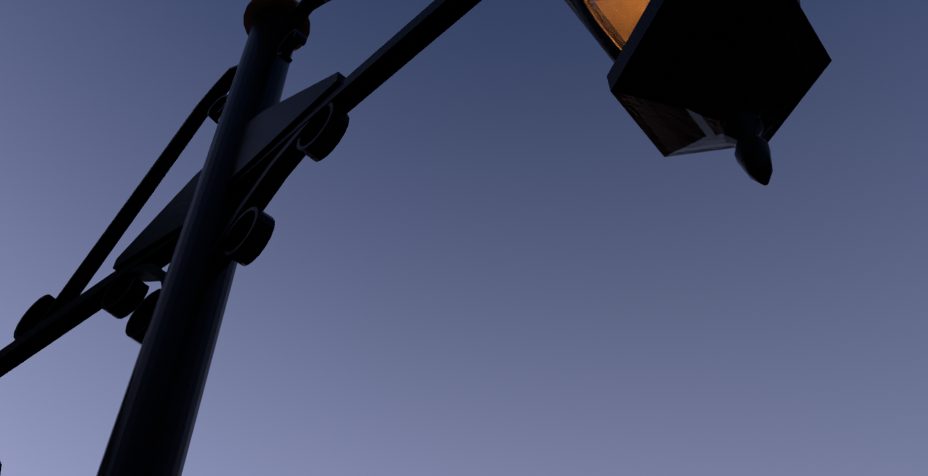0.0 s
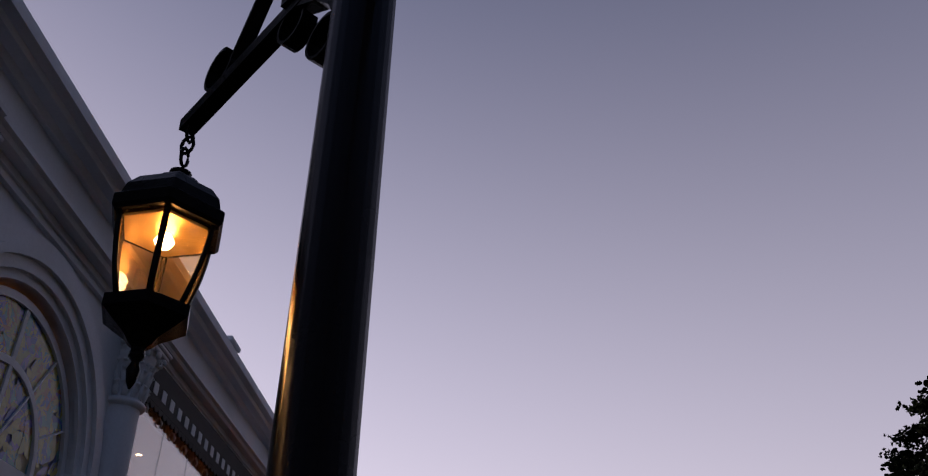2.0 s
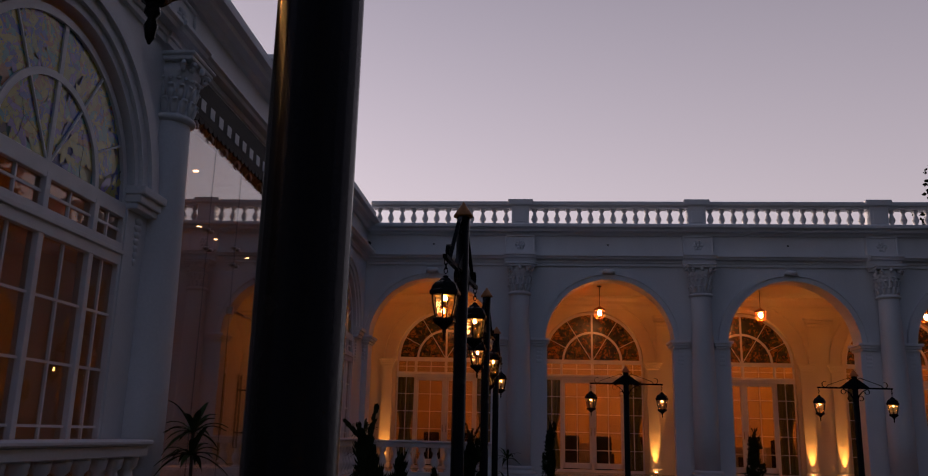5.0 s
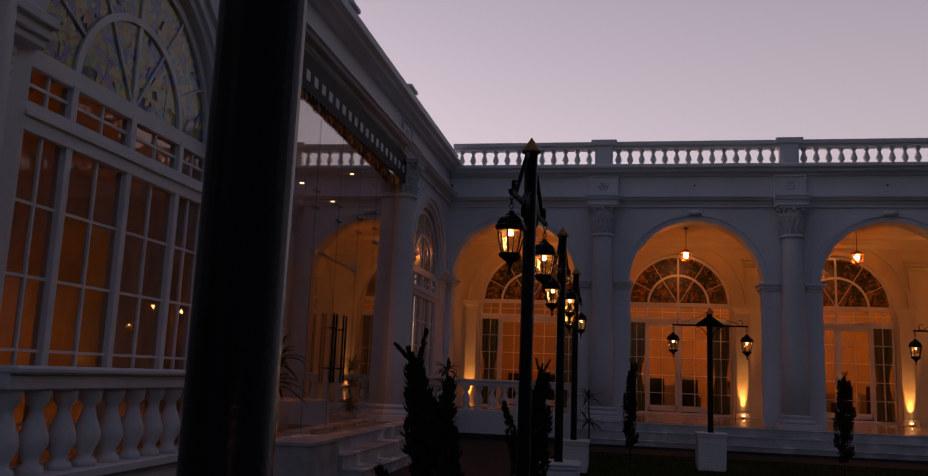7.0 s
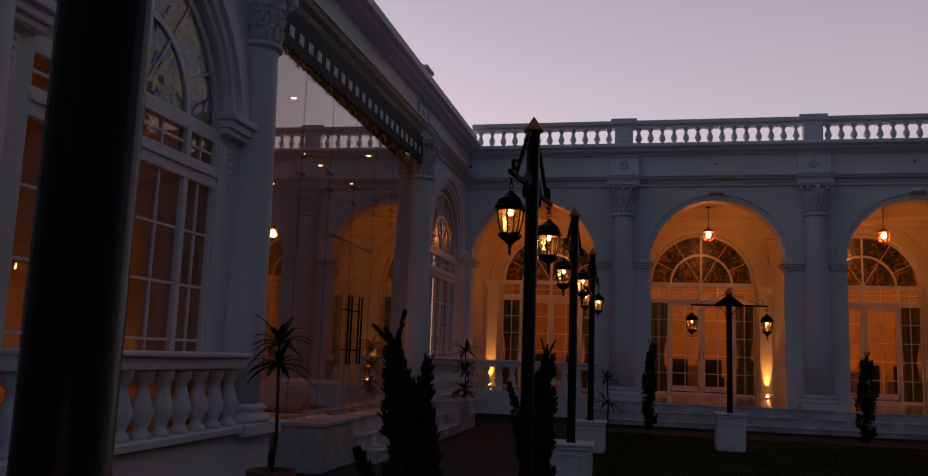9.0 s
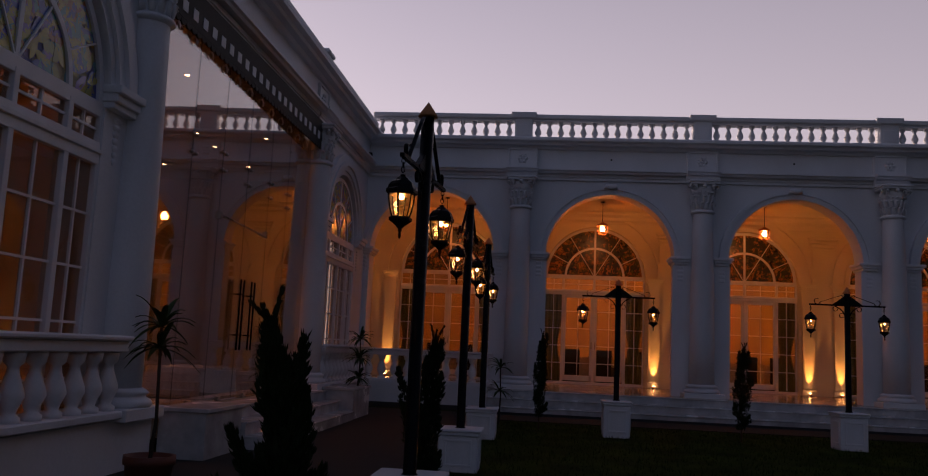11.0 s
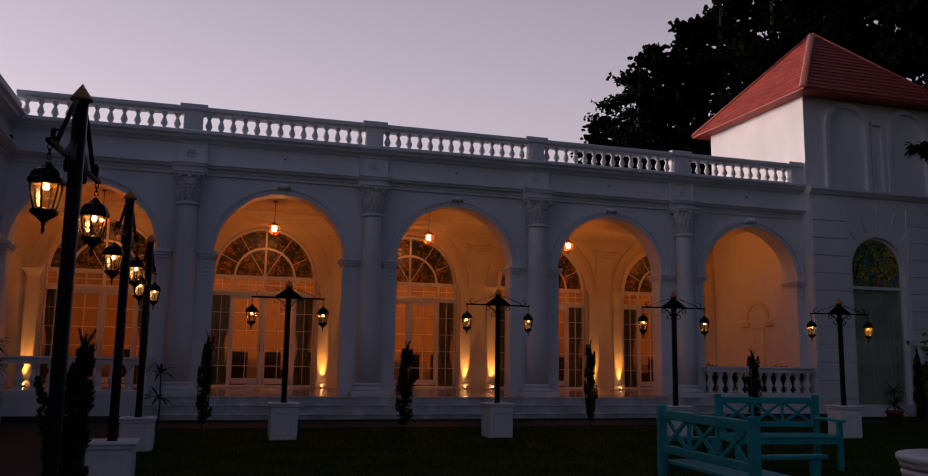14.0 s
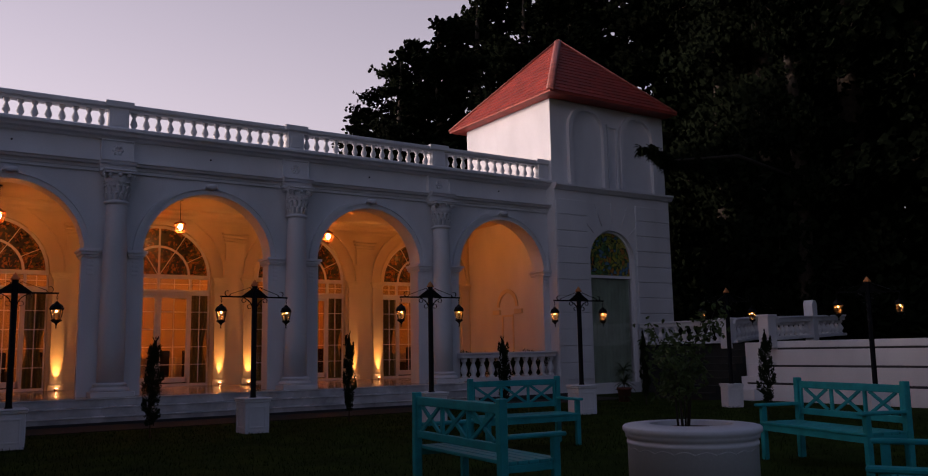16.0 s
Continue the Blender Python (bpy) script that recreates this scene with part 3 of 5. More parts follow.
def tracery(parent, r, zs, twig_mat, leaf_mat, trunks=5, leaves=430, size=1.0, thin=1.0, forks=6):
    """Leaded branches and leaves of a tree pattern on a half-round light."""
    rng = random.Random(int(r * 1000))
    tw, lf = B(), B()
    ends = [(-0.8 * r + 1.6 * r * k / (trunks - 1), 0.0, radians(90 + rng.uniform(-18, 18)), 0.016, 0) for k in range(trunks)]
    spots = []
    while ends:
        x, z, a, w, depth = ends.pop()
        for _ in range(rng.randint(2, 3)):
            a += rng.uniform(-0.42, 0.42)
            ln = 0.105 * r * rng.uniform(0.8, 1.3)
            nx, nz = x + ln * math.cos(a), z + ln * math.sin(a)
            if math.hypot(nx, nz) > r or nz < 0:
                break
            tube(tw, [(x, 0, zs + z), (nx, 0, zs + nz)], [w * 0.55 * thin, w * 0.45 * thin], 4, 0.6)
            spots.append((nx, nz))
            x, z, w = nx, nz, w * 0.93
        else:
            if depth < forks:
                for turn in (-1, 1):
                    ends.append((x, z, a + turn * rng.uniform(0.3, 0.85), w * 0.85, depth + 1))
    part("lead_branches", tw, twig_mat, parent, "dark leaded branches", pose(0, -0.001, 0))
    for _ in range(leaves):
        x, z = spots[rng.randrange(len(spots))]
        x, z = x + rng.gauss(0, 0.04 * r), z + rng.gauss(0, 0.04 * r)
        if math.hypot(x, z) > 0.95 * r or z < 0.01:
            continue
        a, ln = rng.uniform(0, 6.28), r * size * rng.uniform(0.035, 0.075)
        c, q = math.cos(a), math.sin(a)
        w = 0.42 * ln
        lf.faces.new([lf.verts.new((x + ln * u * c - w * v * q, 0.001 * rng.random(), zs + z + ln * u * q + w * v * c)) for u, v in ((-1, 0), (-0.3, -0.9), (0.5, -0.7), (1, 0), (0.5, 0.8), (-0.4, 0.9))])
    part("leaf_pieces", lf, leaf_mat, parent, "leaf-shaped coloured glass pieces", pose(0, -0.003, 0))


def fan_window(name, m, r, zs, z0, lights, rows, trans_h, pane_glass, fan_glass, label, doors=False, bars=(), heavy=0.0, leads=None):
    """A round-headed window: a fan light, a transom row and tall lights. lights: widths of the lights as shares."""
    t = thing(name, m, label, "window", kind="structure")
    fr = B()
    w = 0.05
    arch_band(fr, 0, zs, r - 0.07, r, -0.03, 0.06)
    arch_band(fr, 0, zs, 0.56 * r, 0.56 * r + 0.06, -0.024, 0.042)
    for a, w2, r0 in ((90, 0.026, 0.0), (27, 0.008, 0.58 * r), (58, 0.009, 0.0), (122, 0.009, 0.0), (153, 0.008, 0.58 * r)):
        box(fr, r0, -0.02, -w2, r - 0.05, 0.035, w2, 0, Matrix.Translation((0, 0, zs)) @ pose(0, 0, 0, 0, -a, 0))
    box(fr, -r, -0.04, zs - 0.05 - heavy, r, 0.06, zs + 0.04, 0.006)
    zt = zs - trans_h
    box(fr, -r, -0.05, zt - 0.07 - heavy, r, 0.06, zt + 0.04 + heavy, 0.006)
    if heavy:
        box(fr, -r, -0.075, zt - 0.02, r, 0.06, zt + 0.02, 0.006)
    box(fr, -r, -0.04, z0, r, 0.06, z0 + 0.07, 0.006)
    part("window_frame", fr, FRAME, t)
    total, u = sum(lights), -r
    for k, share in enumerate(lights):
        wd = 2 * r * share / total
        a, b = u + 0.03, u + wd - 0.03
        bm = B()
        box(bm, u - 0.035 if k else -r, -0.045, z0 + 0.07, u + 0.035, 0.055, zs - 0.05, 0.005)
        if k == len(lights) - 1:
            box(bm, r - 0.035, -0.045, z0 + 0.07, r, 0.055, zs - 0.05, 0.005)
        part("mullion", bm, FRAME, t)
        bm = B()
        mid = 0.5 * (a + b)
        lo, hi = z0 + 0.1, zt - 0.07
        box(bm, mid - 0.011, -0.015, lo, mid + 0.011, 0.015, zs - 0.05)
        for z in bars or [lo + (hi - lo) * q / rows for q in range(1, rows)]:
            box(bm, a, -0.013, z - 0.011, b, 0.013, z + 0.011)
        z = 0.5 * (zt + zs)
        box(bm, a, -0.013, z - 0.011, b, 0.013, z + 0.011)
        if doors and 0 < k < len(lights) - 1:
            for x in (a, b):
                box(bm, x - 0.06, -0.03, lo, x + 0.06, 0.03, hi, 0.005)
            box(bm, a, -0.03, lo, b, 0.03, lo + 0.14, 0.005), box(bm, a, -0.03, hi - 0.1, b, 0.03, hi, 0.005)
            h = part("door_leaf", bm, FRAME, t)
            hb = B()
            tube(hb, [(b - 0.02 if k == 1 else a + 0.02, -0.07, 1.45), (b - 0.02 if k == 1 else a + 0.02, -0.07, 1.65)], 0.012, 6)
            part("door_handle", hb, STEEL, h)
        else:
            part("glazing_bars", bm, FRAME, t)
        for lo2, hi2 in ((z0 + 0.07, zt - 0.07), (zt + 0.04, zs - 0.05)):
            bm = B()
            box(bm, a, 0.004, lo2, b, 0.010, hi2)
            p = part("pane", bm, pane_glass, t)
            p.visible_shadow = False
        u += wd
    bm = B()
    n = 24
    vs = [bm.verts.new((r * 0.97 * math.cos(math.pi * k / n), 0.006, zs + r * 0.97 * math.sin(math.pi * k / n))) for k in range(n + 1)]
    bm.faces.new(vs)
    part("stained_fan", bm, fan_glass, t, "stained glass fan light with leaf pattern")
    if leads:
        tracery(t, r * 0.96, zs, *leads, trunks=9 if doors else 5, leaves=320 if doors else 1000, size=1.1 if doors else 1.45, thin=1.7 if doors else 0.6, forks=4 if doors else 6)
    return t


for k, c in enumerate(DOOR_X):
    fan_window("window_%d" % (k + 1), pose(c, Y_BACK + 0.12, 0), 1.35, 3.42, FLOOR, (0.62, 1, 1, 0.62), 5, 0.42, OLD_PANE, STAINED_DARK, "white glazed double door under a stained glass fan light", True, heavy=0.02, leads=(CHARCOAL, LEAF_DARK))

# hall behind the loggia doors
bm = B()
box(bm, -4.2, 4.55, 0.3, 15.9, 11.0, FLOOR - 0.004)
built("hall_floor", bm, TILE, "warm tiled floor of the banquet hall", "floor")
bm = B()
box(bm, -4.2, 11.0, 0.3, 15.9, 11.2, 5.2)
box(bm, -4.4, 4.55, 0.3, -4.2, 11.2, 5.2), box(bm, 15.9, 4.55, 0.3, 16.1, 11.2, 5.2)
built("wall_hall", bm, CREAM, "cream wall of the banquet hall", "wall")
bm = B()
box(bm, -4.4, 4.56, 5.0, 16.0, 11.2, 5.2)
built("ceiling_hall", bm, CREAM, "cream ceiling of the banquet hall", "ceiling")
for x in (0.0, 4.0, 8.0, 12.0):
    lamp("hall_light", (x, 7.5, 4.6), 95, (1.0, 0.25, 0.035), 0.25)

# ---- left wing ----
bm = B()
box(bm, -24, 0.06, 0, -14.55, 0.5, 5.2, 0, LEFT)
box(bm, -24, 0.06, 5.2, 0.06, 0.5, 6.12, 0, LEFT)
box(bm, -14.55, -0.2, 0.0, -10.4, 0.5, FLOOR, 0, LEFT), box(bm, -4.6, 0.04, 0.0, 0.06, 0.5, FLOOR, 0, LEFT)
wing = built("wall_wing", bm, WHITE, "white plastered wall of the side wing with arched windows", "wall")
part("arched_bay", arch_bay(B(), -14.55, -10.75, -12.69, 1.29, 3.46, FLOOR, 5.2, 0.06, 0.5, m=LEFT), WHITE, wing)
part("arched_bay", arch_bay(B(), -4.3, 0.06, -2.15, 1.25, 3.46, FLOOR, 5.2, 0.06, 0.22, m=LEFT), WHITE, wing)
bm = B()
mouldings(bm, -24, 0.0, LEFT, 0.06, (-14.55, -10.78, -4.17), (0.05, 0.09), 0.03)
sweep(bm, [(-0.3, 6.14), (0.10, 6.14), (0.10, 6.22), (0.06, 6.24), (0.06, 6.32), (0.12, 6.35), (0.12, 6.42), (-0.3, 6.42)], (-24, 0.0), LEFT)
part("cornice", bm, WHITE, wing)
for u in (-15.15, -11.6, -8.0, -4.45):
    bm = B()
    box(bm, u - 0.18, -0.1, 6.14, u + 0.18, 0.3, 6.44, 0.01, LEFT)
    box(bm, u - 0.23, -0.15, 6.44, u + 0.23, 0.35, 6.515, 0.015, LEFT)
    part("parapet_block", bm, WHITE, wing)
for u in (-14.55, -10.78, -4.17):
    frieze_panel(LEFT @ pose(u, 0.075, 0.04), wing)
for c, r0 in ((-12.69, 1.29), (-2.15, 1.25)):
    bm = B()
    for a, b, v in ((0, 0.08, 0.02), (0.08, 0.19, -0.02), (0.19, 0.27, -0.06), (0.27, 0.41, -0.03)):
        arch_band(bm, c, 3.46, r0 + a, r0 + b, v, 0.07, m=LEFT)
    part("archivolt", bm, WHITE, wing)
    for s in (-1, 1):
        bm = B()
        e = c + s * r0
        for a, b, z0, z1 in ((0.03, 0.034, 3.40, 3.462), (0.07, 0.066, 3.462, 3.542), (0.12, 0.104, 3.542, 3.62)):
            box(bm, e - s * a * 0.3, -b, z0, e + s * (0.42 + a), 0.4, z1, 0.008, LEFT)
        for q in range(7):
            w = 0.075 - 0.006 * q
            lathe(bm, [(0.0, -0.05), (w * 0.7, -0.03), (w, 0.0), (w * 0.5, 0.025), (0.0, 0.03)], 8, LEFT @ pose(e + s * 0.22, 0.06, 3.33 - 0.066 * q) @ Matrix.Diagonal((1, 0.5, 1, 1)))
        part("impost", bm, WHITE, wing)
for name, c, r in (("window_6", -12.69, 1.29), ("window_7", -2.15, 1.25)):
    fan_window(name, LEFT @ pose(c, 0.12, 0), r, 3.40, FLOOR + 0.04, (0.52, 0.77, 0.77, 0.52), 0, 0.43, WING_PANE, STAINED_PALE, "white arched window with pale stained glass fan", bars=(0.88, 1.38, 1.88, 2.38), heavy=0.05, leads=(TWIG, LEAF_GOLD))
low_balustrade(-14.2, -11.1, LEFT @ pose(0, -0.12, 0), 1.28)
low_balustrade(-3.95, -0.3, LEFT @ pose(0, -0.12, 0), 1.28)
# glass front
G0, G1 = -10.52, -4.42
glass_wall = thing("glass_front", LEFT @ pose(-7.45, 0.065, 0, 0, 0, 1.1) @ pose(7.45, -0.14, 0), "tall frameless glass front with steel patch fittings", "glass wall", kind="structure")
cuts = [G0, -9.50, -8.53, -7.56, -6.58, -5.65, G1]
for k, (a, b) in enumerate(zip(cuts, cuts[1:])):
    bm = B()
    box(bm, a + 0.004, 0.14, FLOOR + 0.01, b - 0.004, 0.152, 5.19)
    part("pane", bm, PANE, glass_wall).visible_shadow = False
    if k:
        bm = B()
        box(bm, a - 0.003, 0.142, FLOOR + 0.01, a + 0.003, 0.150, 5.19)
        part("joint", bm, CHARCOAL, glass_wall)
        for z in (3.65, 3.43):
            bm = B()
            for q in (-0.06, 0.06):
                lathe(bm, [(0.022, 0), (0.022, 0.03), (0.012, 0.04)], 8, pose(a + q, 0.14, z, 90))
            part("patch_fitting", bm, STEEL, glass_wall)
    bm = B()
    box(bm, (a + b) / 2 - 0.05, 0.12, FLOOR, (a + b) / 2 + 0.05, 0.17, FLOOR + 0.05, 0.004)
    part("floor_clip", bm, STEEL, glass_wall)
for k in range(12):
    bm = B()
    u = G0 + 0.3 + 0.49 * k
    tube(bm, [(u, 0.13, 4.76), (u - 0.01, 0.10, 4.69), (u + 0.01, 0.115, 4.65)], 0.014, 6)
    part("top_clip", bm, FRAME, glass_wall)
for u in (-7.74, -7.30):
    bm = B()
    for q in (0, 0.13):
        tube(bm, [(u + q, 0.06, 1.15), (u + q, 0.06, 2.10)], 0.013, 8)
    for z in (1.35, 1.9):
        tube(bm, [(u, 0.06, z), (u + 0.13, 0.06, z)], 0.01, 6), tube(bm, [(u + 0.05, 0.06, z), (u + 0.05, 0.14, z)], 0.012, 6)
    part("pull_handle", bm, IRON, glass_wall, "long dark bar pull handle")
bm = B()
tube(bm, [(-8.53, 0.12, 2.86), (-6.68, 0.12, 2.83)], 0.008, 6)
for u in (-8.53, -6.68):
    box(bm, u - 0.03, 0.10, 2.80, u + 0.03, 0.15, 2.90, 0.004)
part("tie_rod", bm, STEEL, glass_wall)
bm = B()
box(bm, G0 - 0.25, 0.16, 5.02, G1 + 0.25, 0.49, 5.2, 0, LEFT)
part("valance_beam", bm, WHITE, wing)
# board darkened by its colour, as it hangs in shade
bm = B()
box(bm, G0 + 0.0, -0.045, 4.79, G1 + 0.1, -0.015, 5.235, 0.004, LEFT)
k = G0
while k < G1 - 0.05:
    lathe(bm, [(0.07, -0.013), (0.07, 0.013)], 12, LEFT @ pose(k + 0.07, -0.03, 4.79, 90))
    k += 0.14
valance = part("valance", bm, VALANCE, wing, "scalloped valance board with white squares, shade put into its dark colour")
k = G0
while k < G1:
    bm = B()
    box(bm, k, -0.053, 4.875, k + 0.13, -0.046, 5.005, 0.0, LEFT)
    part("square", bm, WHITE, valance)
    k += 0.278
# steps to the glass front and their end blocks
side_steps = thing("side_steps", I4, "pale marble steps up to the glass front", "steps", kind="structure")
for z0, z1, x1 in ((0.333, 0.496, -3.1), (0.167, 0.333, -2.85), (0.0, 0.167, -2.6)):
    bm = B()
    box(bm, -3.4, -8.9, z0, x1, -4.3, z1 - 0.03)
    box(bm, -3.4, -8.9, z1 - 0.03, x1 + 0.02, -4.3, z1, 0.006)
    part("step", bm, MARBLE, side_steps)
for y0, y1, x1 in ((-9.98, -8.92, -2.9), (-4.28, -2.95, -2.62)):
    bm = B()
    box(bm, -3.42, y0, 0.0, x1, y1, 0.50)
    box(bm, -3.44, y0 - 0.03, 0.50, x1 + 0.03, y1 + 0.03, 0.55, 0.008)
    built("step_block", bm, MARBLE, "white marble block ending the side steps", "plinth", "structure")
# room behind the glass and the wing windows
bm = B()
box(bm, -10.2, -24, 0.2, -3.5, 0.0, FLOOR - 0.002)
built("wing_floor", bm, TILE, "warm tiled floor inside the side wing", "floor")
bm = B()
box(bm, -10.4, -24, 0.2, -10.2, 0.0, 5.2), box(bm, -10.4, 0.06, 0.2, -4.5, 0.25, 5.2), box(bm, -10.4, -24.2, 0, -3.5, -24, 5.2)
built("wall_wing_inner", bm, CREAM, "plain cream inner walls of the side wing", "wall")
bm = B()
box(bm, -10.4, -24, 5.0, -4.0, 0.06, 5.15)
built("ceiling_wing", bm, CREAM, "cream ceiling of the side wing with downlights", "ceiling")
for y, watts in ((-5.5, 24), (-9.0, 22), (-13.5, 5)):
    lamp("wing_light", (-7.2, y, 4.9), watts * 7, (1.0, 0.27, 0.045), 0.2, "SPOT", (-7.2, y, 0.5), 125)

# ---- corner tower ----
TX0, TX1, TY0, TY1 = 15.7, 20.3, -0.3, 4.2
bm = B()
arch_bay(bm, TX0, TX1, 17.85, 0.88, 3.9, 0.3, 6.0, TY0, TY0 + 0.35)
box(bm, TX0, TY0, 0.0, TX1, TY0 + 0.35, 0.3)
box(bm, TX0, TY0 + 0.1, 6.0, TX1, TY0 + 0.35, 8.8)
box(bm, TX0, TY0 + 0.35, 0, TX0 + 0.3, TY1, 8.8), box(bm, TX1 - 0.3, TY0 + 0.35, 0, TX1, TY1, 8.8), box(bm, TX0 + 0.3, TY1 - 0.3, 0, TX1 - 0.3, TY1, 8.8)
tower = built("wall_tower", bm, WHITE, "white plastered corner tower with grooved lower storey", "wall")
bm = B()
sweep(bm, [(-0.1, 5.86), (0.05, 5.86), (0.09, 5.92), (0.14, 5.97), (0.14, 6.03), (-0.15, 6.06)], (TX0 - 0.02, TX1 + 0.12), pose(0, TY0, 0))
part("string_course", bm, WHITE, tower)
bm = B()
for c in (17.05, 19.1):
    arch_band(bm, c, 7.75, 0.60, 0.74, TY0 - 0.02, TY0 + 0.11)
    for s in (-1, 1):
        box(bm, c + s * 0.60, TY0 - 0.02, 6.05, c + s * 0.74, TY0 + 0.11, 7.75)
box(bm, 17.85, TY0 + 0.02, 6.05, 17.93, TY0 + 0.11, 7.95), box(bm, 18.22, TY0 + 0.02, 6.05, 18.30, TY0 + 0.11, 7.95), box(bm, 17.85, TY0 + 0.0, 7.95, 18.3, TY0 + 0.11, 8.05)
part("blind_arches", bm, WHITE, tower)
bm = B()
apex = Vector((17.95, 2.0, 11.45))
ev = 8.62
cs = [Vector((TX0 - 0.4, TY0 - 0.45, ev)), Vector((TX1 + 0.12, TY0 - 0.45, ev)), Vector((TX1 + 0.12, TY1 + 0.45, ev)), Vector((TX0 - 0.4, TY1 + 0.45, ev))]
vs = [bm.verts.new(c) for c in cs]
va = bm.verts.new(apex)
lows = [bm.verts.new(c + Vector((0, 0, -0.05))) for c in cs]
for k in range(4):
    bm.faces.new((vs[k], vs[(k + 1) % 4], va)), bm.faces.new((lows[k], lows[(k + 1) % 4], vs[(k + 1) % 4], vs[k]))
bm.faces.new(lows[::-1])
roof = tagged(part("tower_roof", bm, ROOF_RED), "red hipped roof of the corner tower", "roof", "", "structure")
for f in (0, 3):
    p, q = cs[f], cs[(f + 1) % 4]
    nrm = (q - p).cross(apex - p).normalized()
    rows_n = 17
    for j in range(rows_n):
        f0, f1 = j / rows_n, (j + 1.08) / rows_n
        bm = B()
        a, b = p.lerp(apex, f0), q.lerp(apex, f0)
        c, d = q.lerp(apex, min(1, f1)), p.lerp(apex, min(1, f1))
        n = max(2, int((b - a).length / 0.4))
        low = [a.lerp(b, k / n) + nrm * 0.035 + (apex - a).normalized() * random.uniform(-0.012, 0.012) for k in range(n + 1)]
        top = [d.lerp(c, k / n) + nrm * 0.012 for k in range(n + 1)]
        under = [v - nrm * 0.03 for v in low]
        vl, vt, vu = [[bm.verts.new(v) for v in r] for r in (low, top, under)]
        for k in range(n):
            bm.faces.new((vl[k], vl[k + 1], vt[k + 1], vt[k])), bm.faces.new((vu[k], vu[k + 1], vl[k + 1], vl[k]))
        part("shingle_course", bm, ROOF_RED, roof)
for k in range(4):
    bm = B()
    tube(bm, [cs[k] + Vector((0, 0, 0.02)), apex + Vector((0, 0, 0.02))], 0.12, 6, 0.35)
    part("hip_cap", bm, ROOF_CAP, roof, "paler red metal hip cap")
for k in range(11):
    z = 0.42 + 0.47 * k
    for a, b in ((TX0 + 0.02, 16.88), (18.82, TX1 - 0.02)):
        bm = B()
        box(bm, a, TY0 - 0.03, z + 0.03, b, TY0, z + 0.47, 0.012)
        part("stone_course", bm, WHITE, tower)
for k in range(7):
    a = radians(25 + 130 * k / 6)
    d = Vector((math.cos(a), 0, math.sin(a)))
    c = Vector((17.85, TY0 - 0.008, 3.9))
    bm = B()
    tube(bm, [c + d * 1.05, c + d * 1.75], 0.012, 4)
    part("voussoir_joint", bm, WHITE, tower)
w8 = thing("window_8", pose(17.85, TY0 + 0.16, 0), "tall arched window with stained glass head over drawn curtain", "window", kind="structure")
bm = B()
arch_band(bm, 0, 3.9, 0.82, 0.89, -0.04, 0.05)
for s in (-1, 1):
    box(bm, s * 0.82, -0.04, 0.3, s * 0.89, 0.05, 3.9)
box(bm, -0.82, -0.04, 3.36, 0.82, 0.05, 3.44)
part("window_frame", bm, FRAME, w8)
bm = B()
vs = [bm.verts.new((0.83 * math.cos(math.pi * k / 20), 0.01, 3.9 + 0.83 * math.sin(math.pi * k / 20))) for k in range(21)]
bm.faces.new([bm.verts.new((0.83, 0.01, 3.42))] + vs + [bm.verts.new((-0.83, 0.01, 3.42))])
part("stained_head", bm, STAINED_HEAD, w8, "dark leaded stained glass")
bm = B()
box(bm, -0.82, 0.0, 0.3, 0.82, 0.006, 3.37)
part("pane", bm, PANE, w8).visible_shadow = False


def cloth_sheet(bm, w, z0, z1, folds, deep, cinch=0.0, m=I4):
    """A hanging sheet with folds, drawn in at cinch of its height."""
    nu, nz = folds * 6, 12
    grid = []
    for j in range(nz + 1):
        f = j / nz
        pull = 1 - cinch * math.exp(-((f - 0.42) / 0.16) ** 2)
        grid.append([bm.verts.new(m @ Vector((w * (k / nu - 0.5) * pull, deep * math.sin(2 * math.pi * folds * k / nu + 0.4 * math.sin(5 * f)), z0 + (z1 - z0) * f))) for k in range(nu + 1)])
    for j in range(nz):
        for k in range(nu):
            bm.faces.new((grid[j][k], grid[j][k + 1], grid[j + 1][k + 1], grid[j + 1][k])).smooth = True
    return bm


bm = cloth_sheet(B(), 1.6, 0.3, 3.4, 11, 0.03, 0, pose(17.85, TY0 + 0.22, 0))
tagged(part("curtain", bm, GREEN_CURTAIN), "pale grey-green pleated curtain behind tower glass", "curtain")
for c in DOOR_X:
    for s in (-1, 1):
        bm = cloth_sheet(B(), 0.50, FLOOR + 0.02, 2.95, 5, 0.03, 0.42)
        t = part("curtain", bm, CURTAIN, m=pose(c + s * 1.1, Y_BACK + 0.24, 0))
        tagged(t, "olive curtain tied back beside the glazed door", "curtain", "door curtains")


